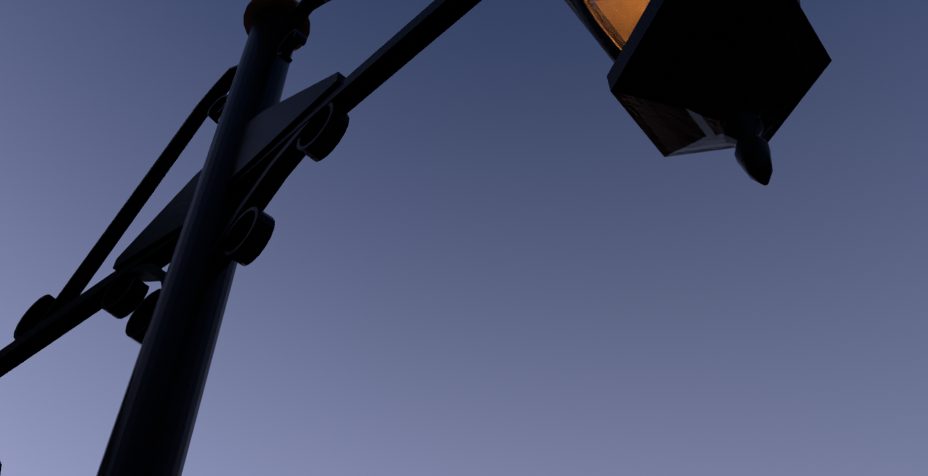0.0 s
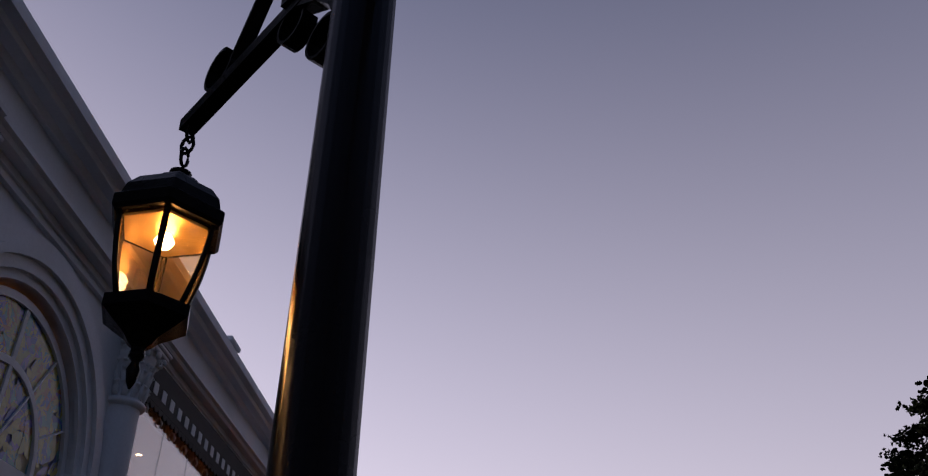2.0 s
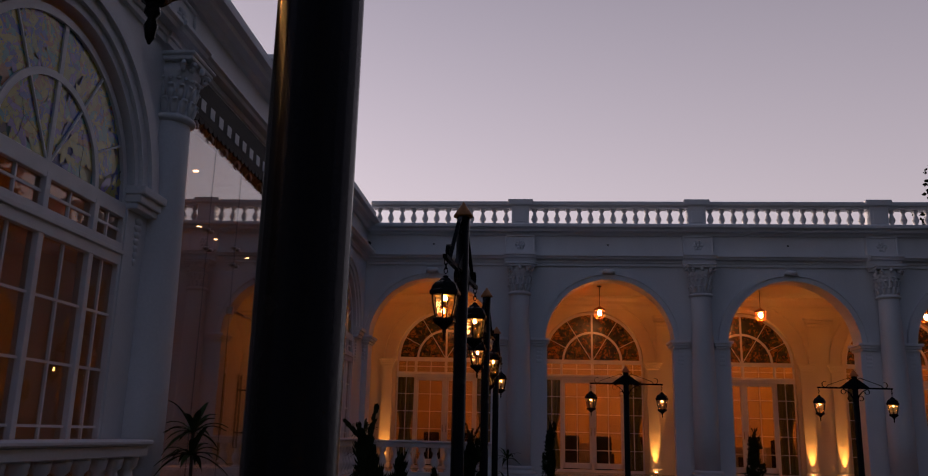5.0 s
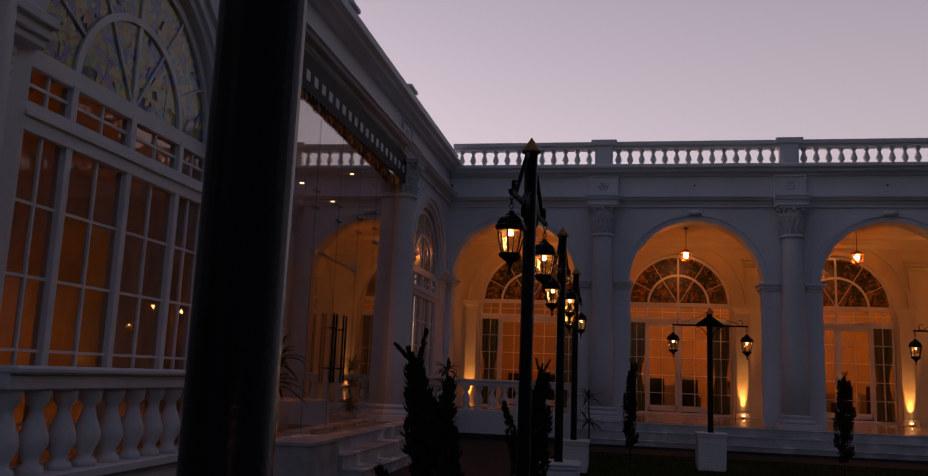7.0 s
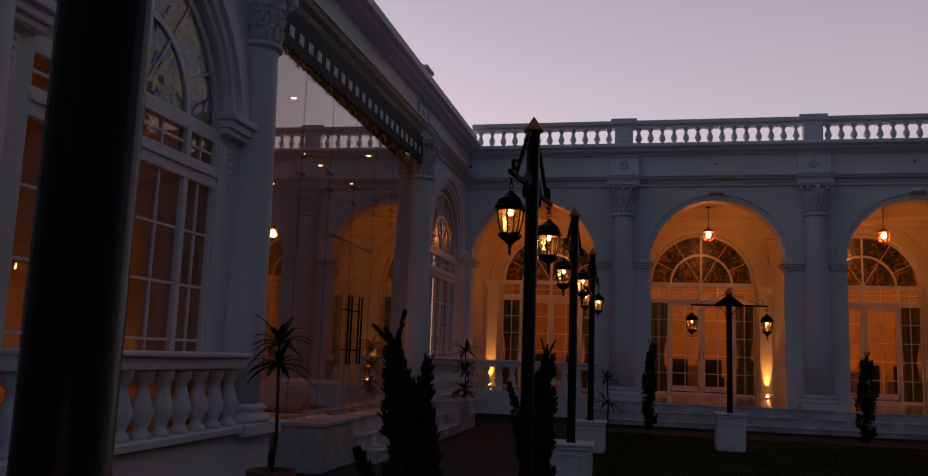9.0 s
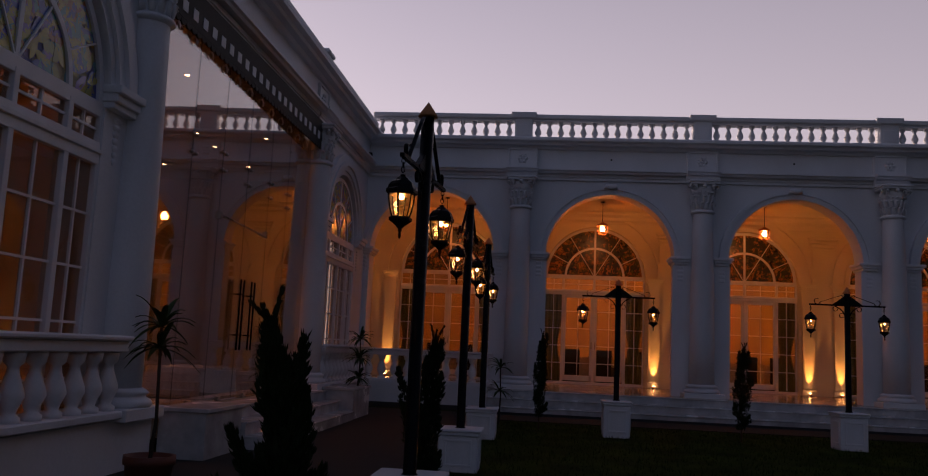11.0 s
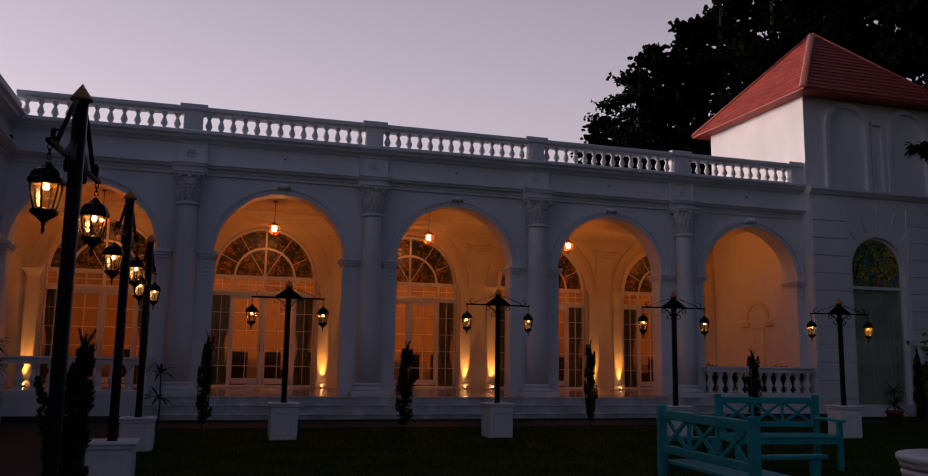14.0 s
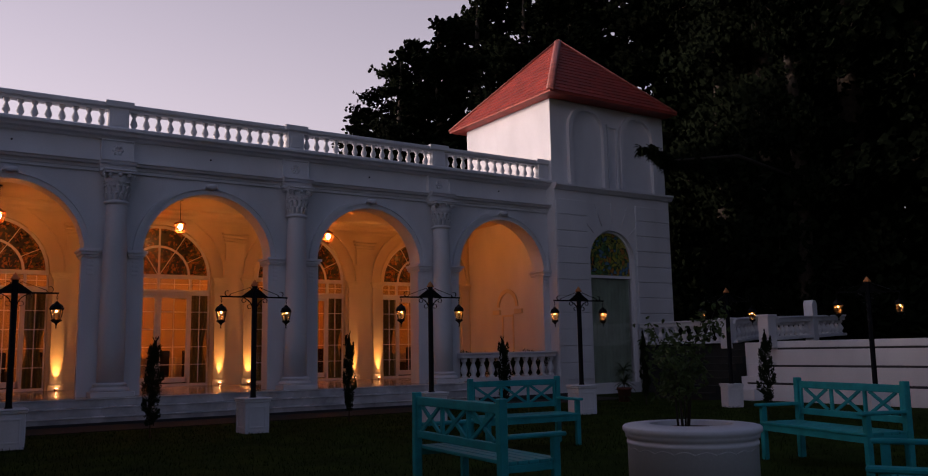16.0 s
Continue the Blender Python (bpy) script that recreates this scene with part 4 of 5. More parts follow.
# ---- lanterns and lamp posts ----
def lantern(m, watts=0.0, label="black six-sided iron lantern with a lit warm bulb"):
    """Hangs from its top ring at the origin."""
    t = thing("lantern", m, label, "lantern", "lanterns of the garden")
    for k in range(3):
        bm = B()
        pts = [(0.012 * math.cos(a), 0, -0.018 - 0.028 * k + 0.02 * math.sin(a)) if k % 2 else (0, 0.012 * math.cos(a), -0.018 - 0.028 * k + 0.02 * math.sin(a)) for a in [q * math.pi / 5 for q in range(11)]]
        tube(bm, pts, 0.0035, 5)
        part("chain_link", bm, IRON, t)
    bm = B()
    lathe(bm, [(0.008, -0.105), (0.02, -0.11), (0.014, -0.118)][::-1], 12)
    lathe(bm, [(0.098, -0.235), (0.104, -0.228), (0.104, -0.208), (0.094, -0.2), (0.088, -0.178), (0.07, -0.155), (0.045, -0.143), (0.04, -0.135), (0.03, -0.125), (0.012, -0.115)], 6, flat=True)
    part("cap", bm, IRON, t)
    rad = lambda f: 0.086 - 0.008 * f - 0.022 * f * f
    for k in range(6):
        a = math.pi / 3 * k
        d = Vector((math.cos(a), math.sin(a), 0))
        bm = B()
        tube(bm, [d * rad(f / 5) + Vector((0, 0, -0.233 - 0.15 * f / 5)) for f in range(6)], 0.0055, 4)
        part("rib", bm, IRON, t)
        bm = B()
        e = Vector((math.cos(a + math.pi / 3), math.sin(a + math.pi / 3), 0))
        rows = [[bm.verts.new(v * rad(f / 5) * 0.97 + Vector((0, 0, -0.235 - 0.146 * f / 5))) for v in (d, e)] for f in range(6)]
        for p, q in zip(rows, rows[1:]):
            bm.faces.new((p[0], p[1], q[1], q[0]))
        part("pane", bm, WARM_PANE if watts else SOFT_PANE, t).visible_shadow = False
    bm = B()
    lathe(bm, [(0.012, -0.462), (0.012, -0.455), (0.022, -0.447), (0.03, -0.437), (0.055, -0.42), (0.068, -0.41), (0.076, -0.405), (0.076, -0.385), (0.066, -0.38)], 6, flat=True)
    part("base", bm, IRON, t)
    bm = B()
    lathe(bm, [(0.002, -0.522), (0.007, -0.512), (0.011, -0.492), (0.006, -0.478), (0.013, -0.47), (0.012, -0.461)], 10)
    part("finial", bm, IRON, t)
    bm = B()
    lathe(bm, [(0.003, -0.269), (0.012, -0.265), (0.017, -0.256), (0.013, -0.247), (0.010, -0.242)], 12)
    part("bulb", bm, BULB if watts else BULB_SOFT, t, "glowing warm bulb")
    bm = B()
    lathe(bm, [(0.078, -0.242), (0.078, -0.236)], 6)
    part("reflector", bm, BRASS, t)
    return t


def ribbon(bm, pts, width, thick):
    """A flat strip bent along points of the arm's plane (u, z)."""
    prev = None
    for k, p in enumerate(pts):
        a, b = Vector(pts[max(k - 1, 0)]), Vector(pts[min(k + 1, len(pts) - 1)])
        d = (b - a).normalized()
        nrm = Vector((-d.y, d.x)) * thick / 2
        ring = [bm.verts.new((p[0] + s * nrm.x, v * width / 2, p[1] + s * nrm.y)) for s, v in ((-1, -1), (1, -1), (1, 1), (-1, 1))]
        if prev:
            for j in range(4):
                bm.faces.new((prev[j], prev[(j + 1) % 4], ring[(j + 1) % 4], ring[j]))
        else:
            bm.faces.new(ring)
        prev = ring
    bm.faces.new(prev[::-1])
    return bm


def curl(cx, cz, r, a0, a1, n=14):
    return [(cx + r * (1 - 0.25 * k / n) * math.cos(radians(a0 + (a1 - a0) * k / n)), cz + r * (1 - 0.25 * k / n) * math.sin(radians(a0 + (a1 - a0) * k / n))) for k in range(n + 1)]


def lamp_post(m, foot, tip, r=0.046, arm=0.575, other=0.0, drop=0.30, label="black iron lamp post with two scrolled arms", group="garden lamp posts", bend=0.0, droop=0.0, lift=0.0, crown=0.0):
    """A pole from foot to tip with two arms along its own x."""
    t = thing("lamp_post", m, label, "lamp post", group)
    z = tip - drop
    rise = drop - 0.30
    bm = B()
    lathe(bm, [(r * 1.25, foot), (r * 1.25, foot + 0.03), (r, foot + 0.04), (r, z + rise + 0.19 + crown)], 24)
    part("pole", bm, IRON, t)
    bm = B()
    tip += crown
    lathe(bm, [(r * 0.9, tip - 0.115), (r * 1.5, tip - 0.11), (r * 1.5, tip - 0.1), (0.003, tip)], 20)
    part("cone_tip", bm, COPPER, t, "tarnished copper cone tip")
    full = arm
    for s in (0, 180):
        arm = other if s and other else full
        kx = 1.35 if s and other else 1.0
        a = part("arm", ribbon(B(), [(r * 0.8, z), (arm + 0.02, z - droop)], 0.03, 0.026), IRON, t, m=pose(0, 0, lift if s else 0, 0, 0, s + (bend if s else 0)))
        part("stay", ribbon(B(), [(r * 0.7, z + rise + 0.10), (r + 0.02 * kx, z + rise + 0.15), (r + 0.05 * kx, z + rise + 0.165), (r + 0.085 * kx, z + rise * 0.97 + 0.145), (r + 0.12 * kx, z + rise * 0.88 + 0.135), (arm * 0.73, z + 0.045 - droop * 0.75)] + curl(arm * 0.82, z + 0.058 - droop * 0.8, 0.052, 200, 480), 0.028, 0.007), IRON, a)
        bm = B()
        for v in (-0.02, 0.02):
            vs = [bm.verts.new((x, v, zz)) for x, zz in ((r * 0.5, z - 0.002), (0.22 * kx, z - 0.002), (0.22 * kx, z + 0.02), (0.07 * kx, z + 0.13), (r * 0.5, z + 0.15))]
            bm.faces.new(vs)
        bm.verts.ensure_lookup_table()
        n = 5
        for k in range(n):
            bm.faces.new((bm.verts[k], bm.verts[(k + 1) % n], bm.verts[n + (k + 1) % n], bm.verts[n + k]))
        part("gusset", bm, IRON, a)
        part("brace", ribbon(B(), [(r * 0.9, z - 0.16), (0.07 * kx, z - 0.10), (0.115 * kx, z - 0.055), (0.19 * kx, z - 0.015)], 0.028, 0.014), IRON, a)
        part("scroll", ribbon(B(), curl(0.185 * kx, z - 0.06, 0.042, 95, -190), 0.028, 0.006), IRON, a)
        part("scroll", ribbon(B(), curl((r + 0.04) * kx, z - 0.165, 0.042, 150, -150), 0.028, 0.006), IRON, a)
        part("scroll", ribbon(B(), curl(r + 0.05, z + rise * 0.9 + 0.07, 0.03, 250, -30), 0.024, 0.005), IRON, a)
    return t


def planter(m, w, h, label="white plastered square planter block with raised panels"):
    t = thing("planter", m, label, "planter", "lamp planters")
    bm = B()
    box(bm, -w * 0.46, -w * 0.46, 0, w * 0.46, w * 0.46, h - 0.07, 0.01)
    part("body", bm, WHITE, t)
    bm = B()
    box(bm, -w / 2, -w / 2, h - 0.07, w / 2, w / 2, h - 0.03, 0.01)
    box(bm, -w * 0.53, -w * 0.53, h - 0.03, w * 0.53, w * 0.53, h, 0.01)
    part("lip", bm, WHITE, t)
    for k in range(4):
        bm = B()
        q = pose(0, 0, 0, 0, 0, 90 * k)
        for a, b, c, d in ((-0.32, 0.15, 0.32, 0.2), (-0.32, 0.72, 0.32, 0.77), (-0.32, 0.2, -0.27, 0.72), (0.27, 0.2, 0.32, 0.72)):
            box(bm, a * w, -w * 0.46 - 0.012, b * h, c * w, -w * 0.46, d * h, 0.003, q)
        part("panel", bm, WHITE, t)
    return t


T_POSTS = [(1.82, -4.66, 0), (5.45, -4.7, 2), (8.42, -5.58, -6), (11.95, -5.56, -8), (15.45, -6.40, -25), (15.65, -9.55, -35)]
proto_post = lamp_post(pose(*T_POSTS[0][:2], 0, 0, 0, T_POSTS[0][2]), 0.56, 2.57)
proto_box = planter(pose(*T_POSTS[0][:2], 0, 0, 0, T_POSTS[0][2]), 0.46, 0.58)
proto_lantern = None
for k, (x, y, a) in enumerate(T_POSTS):
    if k:
        if k < 4:
            copy_thing(proto_post, pose(x, y, 0, 0, 0, a))
            copy_thing(proto_box, pose(x, y, 0, 0, 0, a))
        else:
            lamp_post(pose(x, y, 0, 0, 0, a), 0.48, 2.57)
            planter(pose(x, y, 0, 0, 0, a), 0.38, 0.50)
    for s in (-1, 1):
        m = pose(x, y, 0, 0, 0, a) @ pose(s * 0.575, 0, 2.255)
        proto_lantern = copy_thing(proto_lantern, m) if proto_lantern else lantern(m)
ROW = [(-0.24, -13.0, 84), (-0.25, -9.45, 84), (-0.27, -6.0, 84)]
bright = None
for k, (x, y, a) in enumerate(ROW):
    if k == 0:
        row_post = lamp_post(pose(x, y, 0, 0, 0, a), 0.42, 3.02, 0.046, 0.575, 0.0, 0.52)
        row_box = planter(pose(x, y, 0, 0, 0, 0), 0.46, 0.45)
    else:
        copy_thing(row_post, pose(x, y, 0, 0, 0, a)), copy_thing(row_box, pose(x, y, 0))
    for s in (-1, 1):
        m = pose(x, y, 0, 0, 0, a) @ pose(s * 0.555, 0, 2.485)
        bright = copy_thing(bright, m) if bright else lantern(m, 1.0)
        lamp("lantern_light", m @ Vector((0, 0, -0.29)), 0.8, size=0.015)
# the near post
NEAR = (0.0221, -18.0039)
near_turn, near_bend, near_z = 134.8, -9.2, 2.555
lamp_post(pose(*NEAR, 0, 0, 0, near_turn), 0.0, near_z + 0.62, 0.0446, 0.54, 0.76, 0.62, "black iron lamp post standing beside the path", bend=near_bend, droop=0.05, lift=0.03, crown=0.07)
for reach, turn, hang in ((0.537, near_turn, 2.497), (0.761, near_turn + 180 + near_bend, 2.507)):
    m = pose(*NEAR, 0, 0, 0, turn) @ pose(reach, 0, hang, 0, 0, 35)
    copy_thing(bright, m)
    lamp("lantern_light", m @ Vector((0, 0, -0.29)), 0.8, size=0.015)


def pendant(m):
    t = thing("pendant_lamp", m, "small copper pendant lantern hanging from the loggia ceiling", "pendant lamp", "loggia pendants")
    bm = B()
    tube(bm, [(0, 0, 0.16), (0, 0, 0.70)], 0.008, 6)
    part("rod", bm, IRON, t)
    bm = B()
    lathe(bm, [(0.06, 0.67), (0.05, 0.695), (0.01, 0.7)], 12)
    part("ceiling_rose", bm, IRON, t)
    bm = B()
    lathe(bm, [(0.15, 0.06), (0.14, 0.1), (0.08, 0.13), (0.02, 0.17)], 6, flat=True)
    part("cap", bm, COPPER, t)
    for k in range(6):
        a = k * math.pi / 3
        bm = B()
        tube(bm, [(0.14 * math.cos(a), 0.14 * math.sin(a), 0.07), (0.13 * math.cos(a), 0.13 * math.sin(a), -0.08), (0.08 * math.cos(a), 0.08 * math.sin(a), -0.16)], 0.008, 5)
        part("rib", bm, COPPER, t)
    bm = B()
    lathe(bm, [(0.005, -0.23), (0.03, -0.2), (0.09, -0.16), (0.08, -0.15)], 8)
    part("base", bm, COPPER, t)
    bm = B()
    lathe(bm, [(0.02, -0.08), (0.05, -0.05), (0.06, 0.0), (0.04, 0.05), (0.02, 0.06)], 12)
    part("bulb", bm, BULB_SOFT, t, "glowing warm bulb")
    return t


hung = None
for k in range(4):
    m = pose(-2.0 + 4.0 * k, 2.6, 4.5)
    hung = copy_thing(hung, m) if hung else pendant(m)
    lamp("loggia_light", (-2.0 + 4.0 * k, 2.6, 4.42), 40, (1.0, 0.26, 0.045), 0.1)
# added fill lamp for the end bay, where no pendant hangs
lamp("loggia_light", (14.0, 2.4, 4.5), 22, (1.0, 0.28, 0.05), 0.1)


def uplight(m):
    t = thing("uplight", m, "small brass floor uplight at a pilaster foot", "uplight", "loggia uplights")
    bm = B()
    lathe(bm, [(0.04, 0), (0.045, 0.05), (0.03, 0.06)], 12)
    part("body", bm, COPPER, t)
    bm = B()
    lathe(bm, [(0.026, 0.06), (0.028, 0.066)], 12)
    part("lens", bm, BULB_SOFT, t)
    return t


up = None
for x in (-3.67, -0.47, 3.53, 4.33, 7.53, 8.33, 11.53, 12.33):
    m = pose(x, Y_BACK - 0.20, FLOOR)
    up = copy_thing(up, m) if up else uplight(m)
    lamp("uplight_beam", (x, Y_BACK - 0.195, FLOOR + 0.075), 190, (1.0, 0.42, 0.10), 0.012, "SPOT", (x, Y_BACK - 0.128, FLOOR + 0.62), 30)

# ---- benches and the round planter ----
def bench(m, w=0.74):
    t = thing("garden_bench", m, "teal painted wooden garden bench with crossed back", "bench", "benches round the planter")
    for s in (-1, 1):
        bm = B()
        box(bm, s * w - 0.035, -0.04, 0, s * w + 0.035, 0.035, 0.92, 0.008)
        part("back_leg", bm, TEAL, t)
        bm = B()
        box(bm, s * w - 0.032, -0.54, 0, s * w + 0.032, -0.475, 0.60, 0.008)
        part("front_leg", bm, TEAL, t)
        bm = B()
        box(bm, s * w - 0.045, -0.60, 0.60, s * w + 0.045, -0.03, 0.635, 0.01)
        part("armrest", bm, TEAL, t)
        bm = B()
        box(bm, s * w - 0.02, -0.475, 0.34, s * w + 0.02, -0.04, 0.40, 0.005)
        part("side_rail", bm, TEAL, t)
    for name, z0, z1 in (("top_rail", 0.80, 0.88), ("lower_rail", 0.50, 0.57)):
        bm = B()
        box(bm, -w + 0.035, -0.02, z0, w - 0.035, 0.02, z1, 0.006)
        part(name, bm, TEAL, t)
    for k in range(4):
        bm = B()
        x = -w + 0.05 + (2 * w - 0.1) * k / 3
        box(bm, x - 0.017, -0.014, 0.57, x + 0.017, 0.014, 0.80)
        part("upright", bm, TEAL, t)
    for k in range(3):
        for s in (-1, 1):
            bm = B()
            x = -w + 0.05 + (2 * w - 0.1) * (k + 0.5) / 3
            ln = math.hypot(0.36, 0.23)
            box(bm, -ln / 2, -0.011 + 0.003 * s, -0.016, ln / 2, 0.011 + 0.003 * s, 0.016, 0, pose(x, 0, 0.685) @ pose(0, 0, 0, 0, s * math.degrees(math.atan2(0.23, 0.36))))
            part("cross_bar", bm, TEAL, t)
    for k in range(5):
        bm = B()
        y = -0.545 + 0.105 * k
        box(bm, -w - 0.02, y, 0.40, w + 0.02, y + 0.095, 0.43, 0.005)
        part("seat_slat", bm, TEAL, t)
    bm = B()
    box(bm, -w, -0.53, 0.33, w, -0.50, 0.40)
    part("front_rail", bm, TEAL, t)
    return t


def bench_at(a, b):
    """A pose from the tops of its back posts, first the one on the sitter's right hand as seen from the front."""
    c = ((a[0] + b[0]) / 2, (a[1] + b[1]) / 2)
    return pose(c[0], c[1], 0, 0, 0, math.degrees(math.atan2(b[1] - a[1], b[0] - a[0])))


bench(bench_at((6.98, -9.03), (8.37, -9.20)), 0.69)
bench(bench_at((4.56, -13.20), (4.66, -11.65)), 0.76)
bench(bench_at((9.44, -12.36), (9.03, -13.9)), 0.79)
bench(pose(6.05, -16.02, 0, 0, 0, 210.6), 0.76)

pot = thing("round_planter", pose(5.75, -14.05, 0), "large round white plastered planter with a moulded rim", "planter")
bm = B()
lathe(bm, [(0.49, 0.0), (0.49, 0.56), (0.497, 0.565), (0.497, 0.585), (0.49, 0.59), (0.493, 0.61), (0.505, 0.615), (0.505, 0.635), (0.512, 0.65), (0.525, 0.665), (0.525, 0.69), (0.515, 0.70), (0.32, 0.715), (0.31, 0.705), (0.31, 0.60)], 64)
part("pot", bm, WHITE, pot)
for k in range(20):
    bm = B()
    a = 2 * math.pi * k / 20
    tube(bm, [(0.49 * math.cos(a + q * 0.05), 0.49 * math.sin(a + q * 0.05), 0.525 + 0.02 * math.sin(math.pi * (q + 3) / 6)) for q in range(-3, 4)], 0.002, 5)
    part("festoon", bm, WHITE, pot)
bm = B()
lathe(bm, [(0.309, 0.6), (0.309, 0.665), (0.2, 0.68), (0.01, 0.685)], 24)
part("soil", bm, BARK, pot)


# ---- plants ----
def tuft(bm, p, d, ln, w, rng):
    """A spiky clump of three narrow leaves."""
    d = d.normalized()
    side = d.orthogonal().normalized()
    for k in range(3):
        s = Matrix.Rotation(rng.uniform(0, 6.28), 3, d) @ side
        e = p + d * ln + s * rng.uniform(0.1, 0.5) * ln
        q = s.cross(d) * w
        a, b, c, f = bm.verts.new(p - q * 0.6), bm.verts.new(p + q * 0.6), bm.verts.new((p + e) / 2 + q + s * 0.1 * ln), bm.verts.new(e)
        g = bm.verts.new((p + e) / 2 - q + s * 0.1 * ln)
        bm.faces.new((a, b, c)), bm.faces.new((a, c, f)), bm.faces.new((a, f, g))


def spray(bm, path, rad, n, rng, ln=(0.025, 0.05)):
    """Dense short tufts round a path, rad wide at its thickest."""
    for _ in range(n):
        f = rng.random() * (len(path) - 1)
        k = min(len(path) - 2, int(f))
        p, d = path[k].lerp(path[k + 1], f - k), (path[k + 1] - path[k]).normalized()
        f /= len(path) - 1
        w = rad * (0.5 + 1.4 * f if f < 0.35 else 1.0 - 0.93 * ((f - 0.35) / 0.65) ** 1.3)
        a = rng.uniform(0, 6.28)
        o = Vector((math.cos(a), math.sin(a), 0)) * w * math.sqrt(rng.random())
        tuft(bm, p + o, d + o * (3.0 / max(rad, 0.03)) * 0.25 + Vector((0, 0, 0.3)), rng.uniform(*ln), 0.006, rng)


def cypress(m, h, r, seed, lean=0.0, label="dark narrow young cypress growing in the lawn edge", shoots=6, low=0.12, side=()):
    rng = random.Random(seed)
    t = thing("cypress", m, label, "cypress", "young cypresses")
    stem = [Vector((0, 0, low * h)), Vector((lean * 0.1, 0, h * 0.45)), Vector((lean * 0.5, 0.0, h * 0.75)), Vector((lean, 0, h * 0.94))]
    bm = B()
    tube(bm, [Vector((0, 0, 0))] + stem, [0.014, 0.012, 0.010, 0.006, 0.003], 6)
    part("trunk", bm, BARK, t)
    bm = B()
    spray(bm, stem, r * 0.68, int(850 * h), rng)
    for k in range(shoots):
        f = low + 0.05 + (0.8 - low) * k / shoots + rng.uniform(-0.03, 0.03)
        a = 2.4 * k + rng.uniform(-0.4, 0.4)
        out = r * rng.uniform(0.5, 0.95) * (1.15 - 0.6 * f)
        b = Vector((lean * f * f, 0, h * f))
        e = b + Vector((out * math.cos(a), out * math.sin(a), h * rng.uniform(0.10, 0.2)))
        spray(bm, [b, b.lerp(e, 0.5) + Vector((0.2 * out * math.cos(a), 0.2 * out * math.sin(a), -0.02)), e], r * 0.32, 170, rng)
    for b, e in side:
        spray(bm, [Vector(b), Vector(b).lerp(Vector(e), 0.5) + Vector((0, 0, -0.03)), Vector(e)], r * 0.36, 260, rng)
    for k in range(3):
        e = stem[3] + Vector((lean * 0.3 + 0.05 * (k - 1), rng.uniform(-0.03, 0.03), h * rng.uniform(0.05, 0.09)))
        tube(bm, [stem[3] - Vector((0, 0, 0.03)), stem[3].lerp(e, 0.5) + Vector((0.006, 0, 0)), e], [0.005, 0.004, 0.001], 4)
        spray(bm, [stem[3], e], 0.006, 26, rng, (0.015, 0.03))
    part("crown", bm, LEAF, t)
    return t


cyp_a = cypress(pose(0.57, -3.98, 0), 1.66, 0.17, 1, 0.03, shoots=9)
cyp_b = cypress(pose(3.86, -4.42, 0), 1.6, 0.21, 2, 0.04, shoots=9)
copy_thing(cyp_a, pose(7.62, -3.85, 0, 0, 0, 80))
copy_thing(cyp_b, pose(11.6, -3.4, 0, 0, 0, 140))
copy_thing(cyp_a, pose(14.69, -4.59, 0, 0, 0, 200))
copy_thing(cyp_b, pose(14.3, -8.2, 0.0, 0, 0, 30))
cypress(pose(-0.25, -12.34, 0), 1.42, 0.17, 5, 0.05, "dark young cypress with a side shoot beside the lamp post", 9, 0.2, (((-0.05, 0, 0.65), (-0.22, 0.0, 1.12)), ((-0.02, 0, 0.45), (-0.16, 0, 0.85))))
cypress(pose(-0.195, -15.86, 0), 1.43, 0.13, 7, -0.115, "leaning dark cypress with bare tips beside the path", 10, 0.22, (((-0.03, 0, 0.66), (-0.22, -0.03, 0.98)), ((-0.02, 0, 0.50), (-0.27, 0, 0.80)), ((0.0, 0, 0.80), (0.02, 0, 1.12)), ((0.02, 0, 0.55), (0.09, 0, 0.86)), ((-0.06, 0, 0.9), (-0.07, 0, 1.22))))


def frond_plant(m, stem, n, ln, seed, pot_h=0.0, tiers=1, label="slim potted palm with narrow dark leaves"):
    rng = random.Random(seed)
    t = thing("palm", m, label, "palm", "courtyard palms")
    if pot_h:
        bm = B()
        lathe(bm, [(0.13, 0), (0.17, pot_h * 0.85), (0.185, pot_h * 0.86), (0.185, pot_h), (0.16, pot_h), (0.15, pot_h - 0.03)], 20)
        part("pot", bm, TERRACOTTA, t)
    bm = B()
    tube(bm, [(0, 0, pot_h * 0.8), (0.02, 0.01, stem * 0.5), (0, 0, stem)], [0.018, 0.014, 0.012], 6)
    part("stem", bm, BARK, t)
    for q in range(tiers):
        z = stem - (0.16 if pot_h > 0.4 else 0.42 * stem) * q
        for k in range(n):
            a = 2 * math.pi * (k + rng.uniform(-0.3, 0.3)) / n
            d = Vector((math.cos(a), math.sin(a), 0))
            rise = rng.uniform(0.0, 1.35)
            L = ln * rng.uniform(0.7, 1.1)
            side = Vector((-d.y, d.x, 0))
            bm = B()
            prev = None
            for j in range(6):
                f = j / 5
                p = Vector((0, 0, z)) + d * L * f * (1 - 0.25 * rise) + Vector((0, 0, L * (rise * f - 0.62 * f * f)))
                w = 0.024 * (math.sin(math.pi * min(1, f * 0.9 + 0.12)))
                ring = [bm.verts.new(p - side * w), bm.verts.new(p + Vector((0, 0, -0.006))), bm.verts.new(p + side * w)]
                if prev:
                    bm.faces.new((prev[0], prev[1], ring[1], ring[0])), bm.faces.new((prev[1], prev[2], ring[2], ring[1]))
                prev = ring
            part("leaf", bm, PALM, t)
    return t


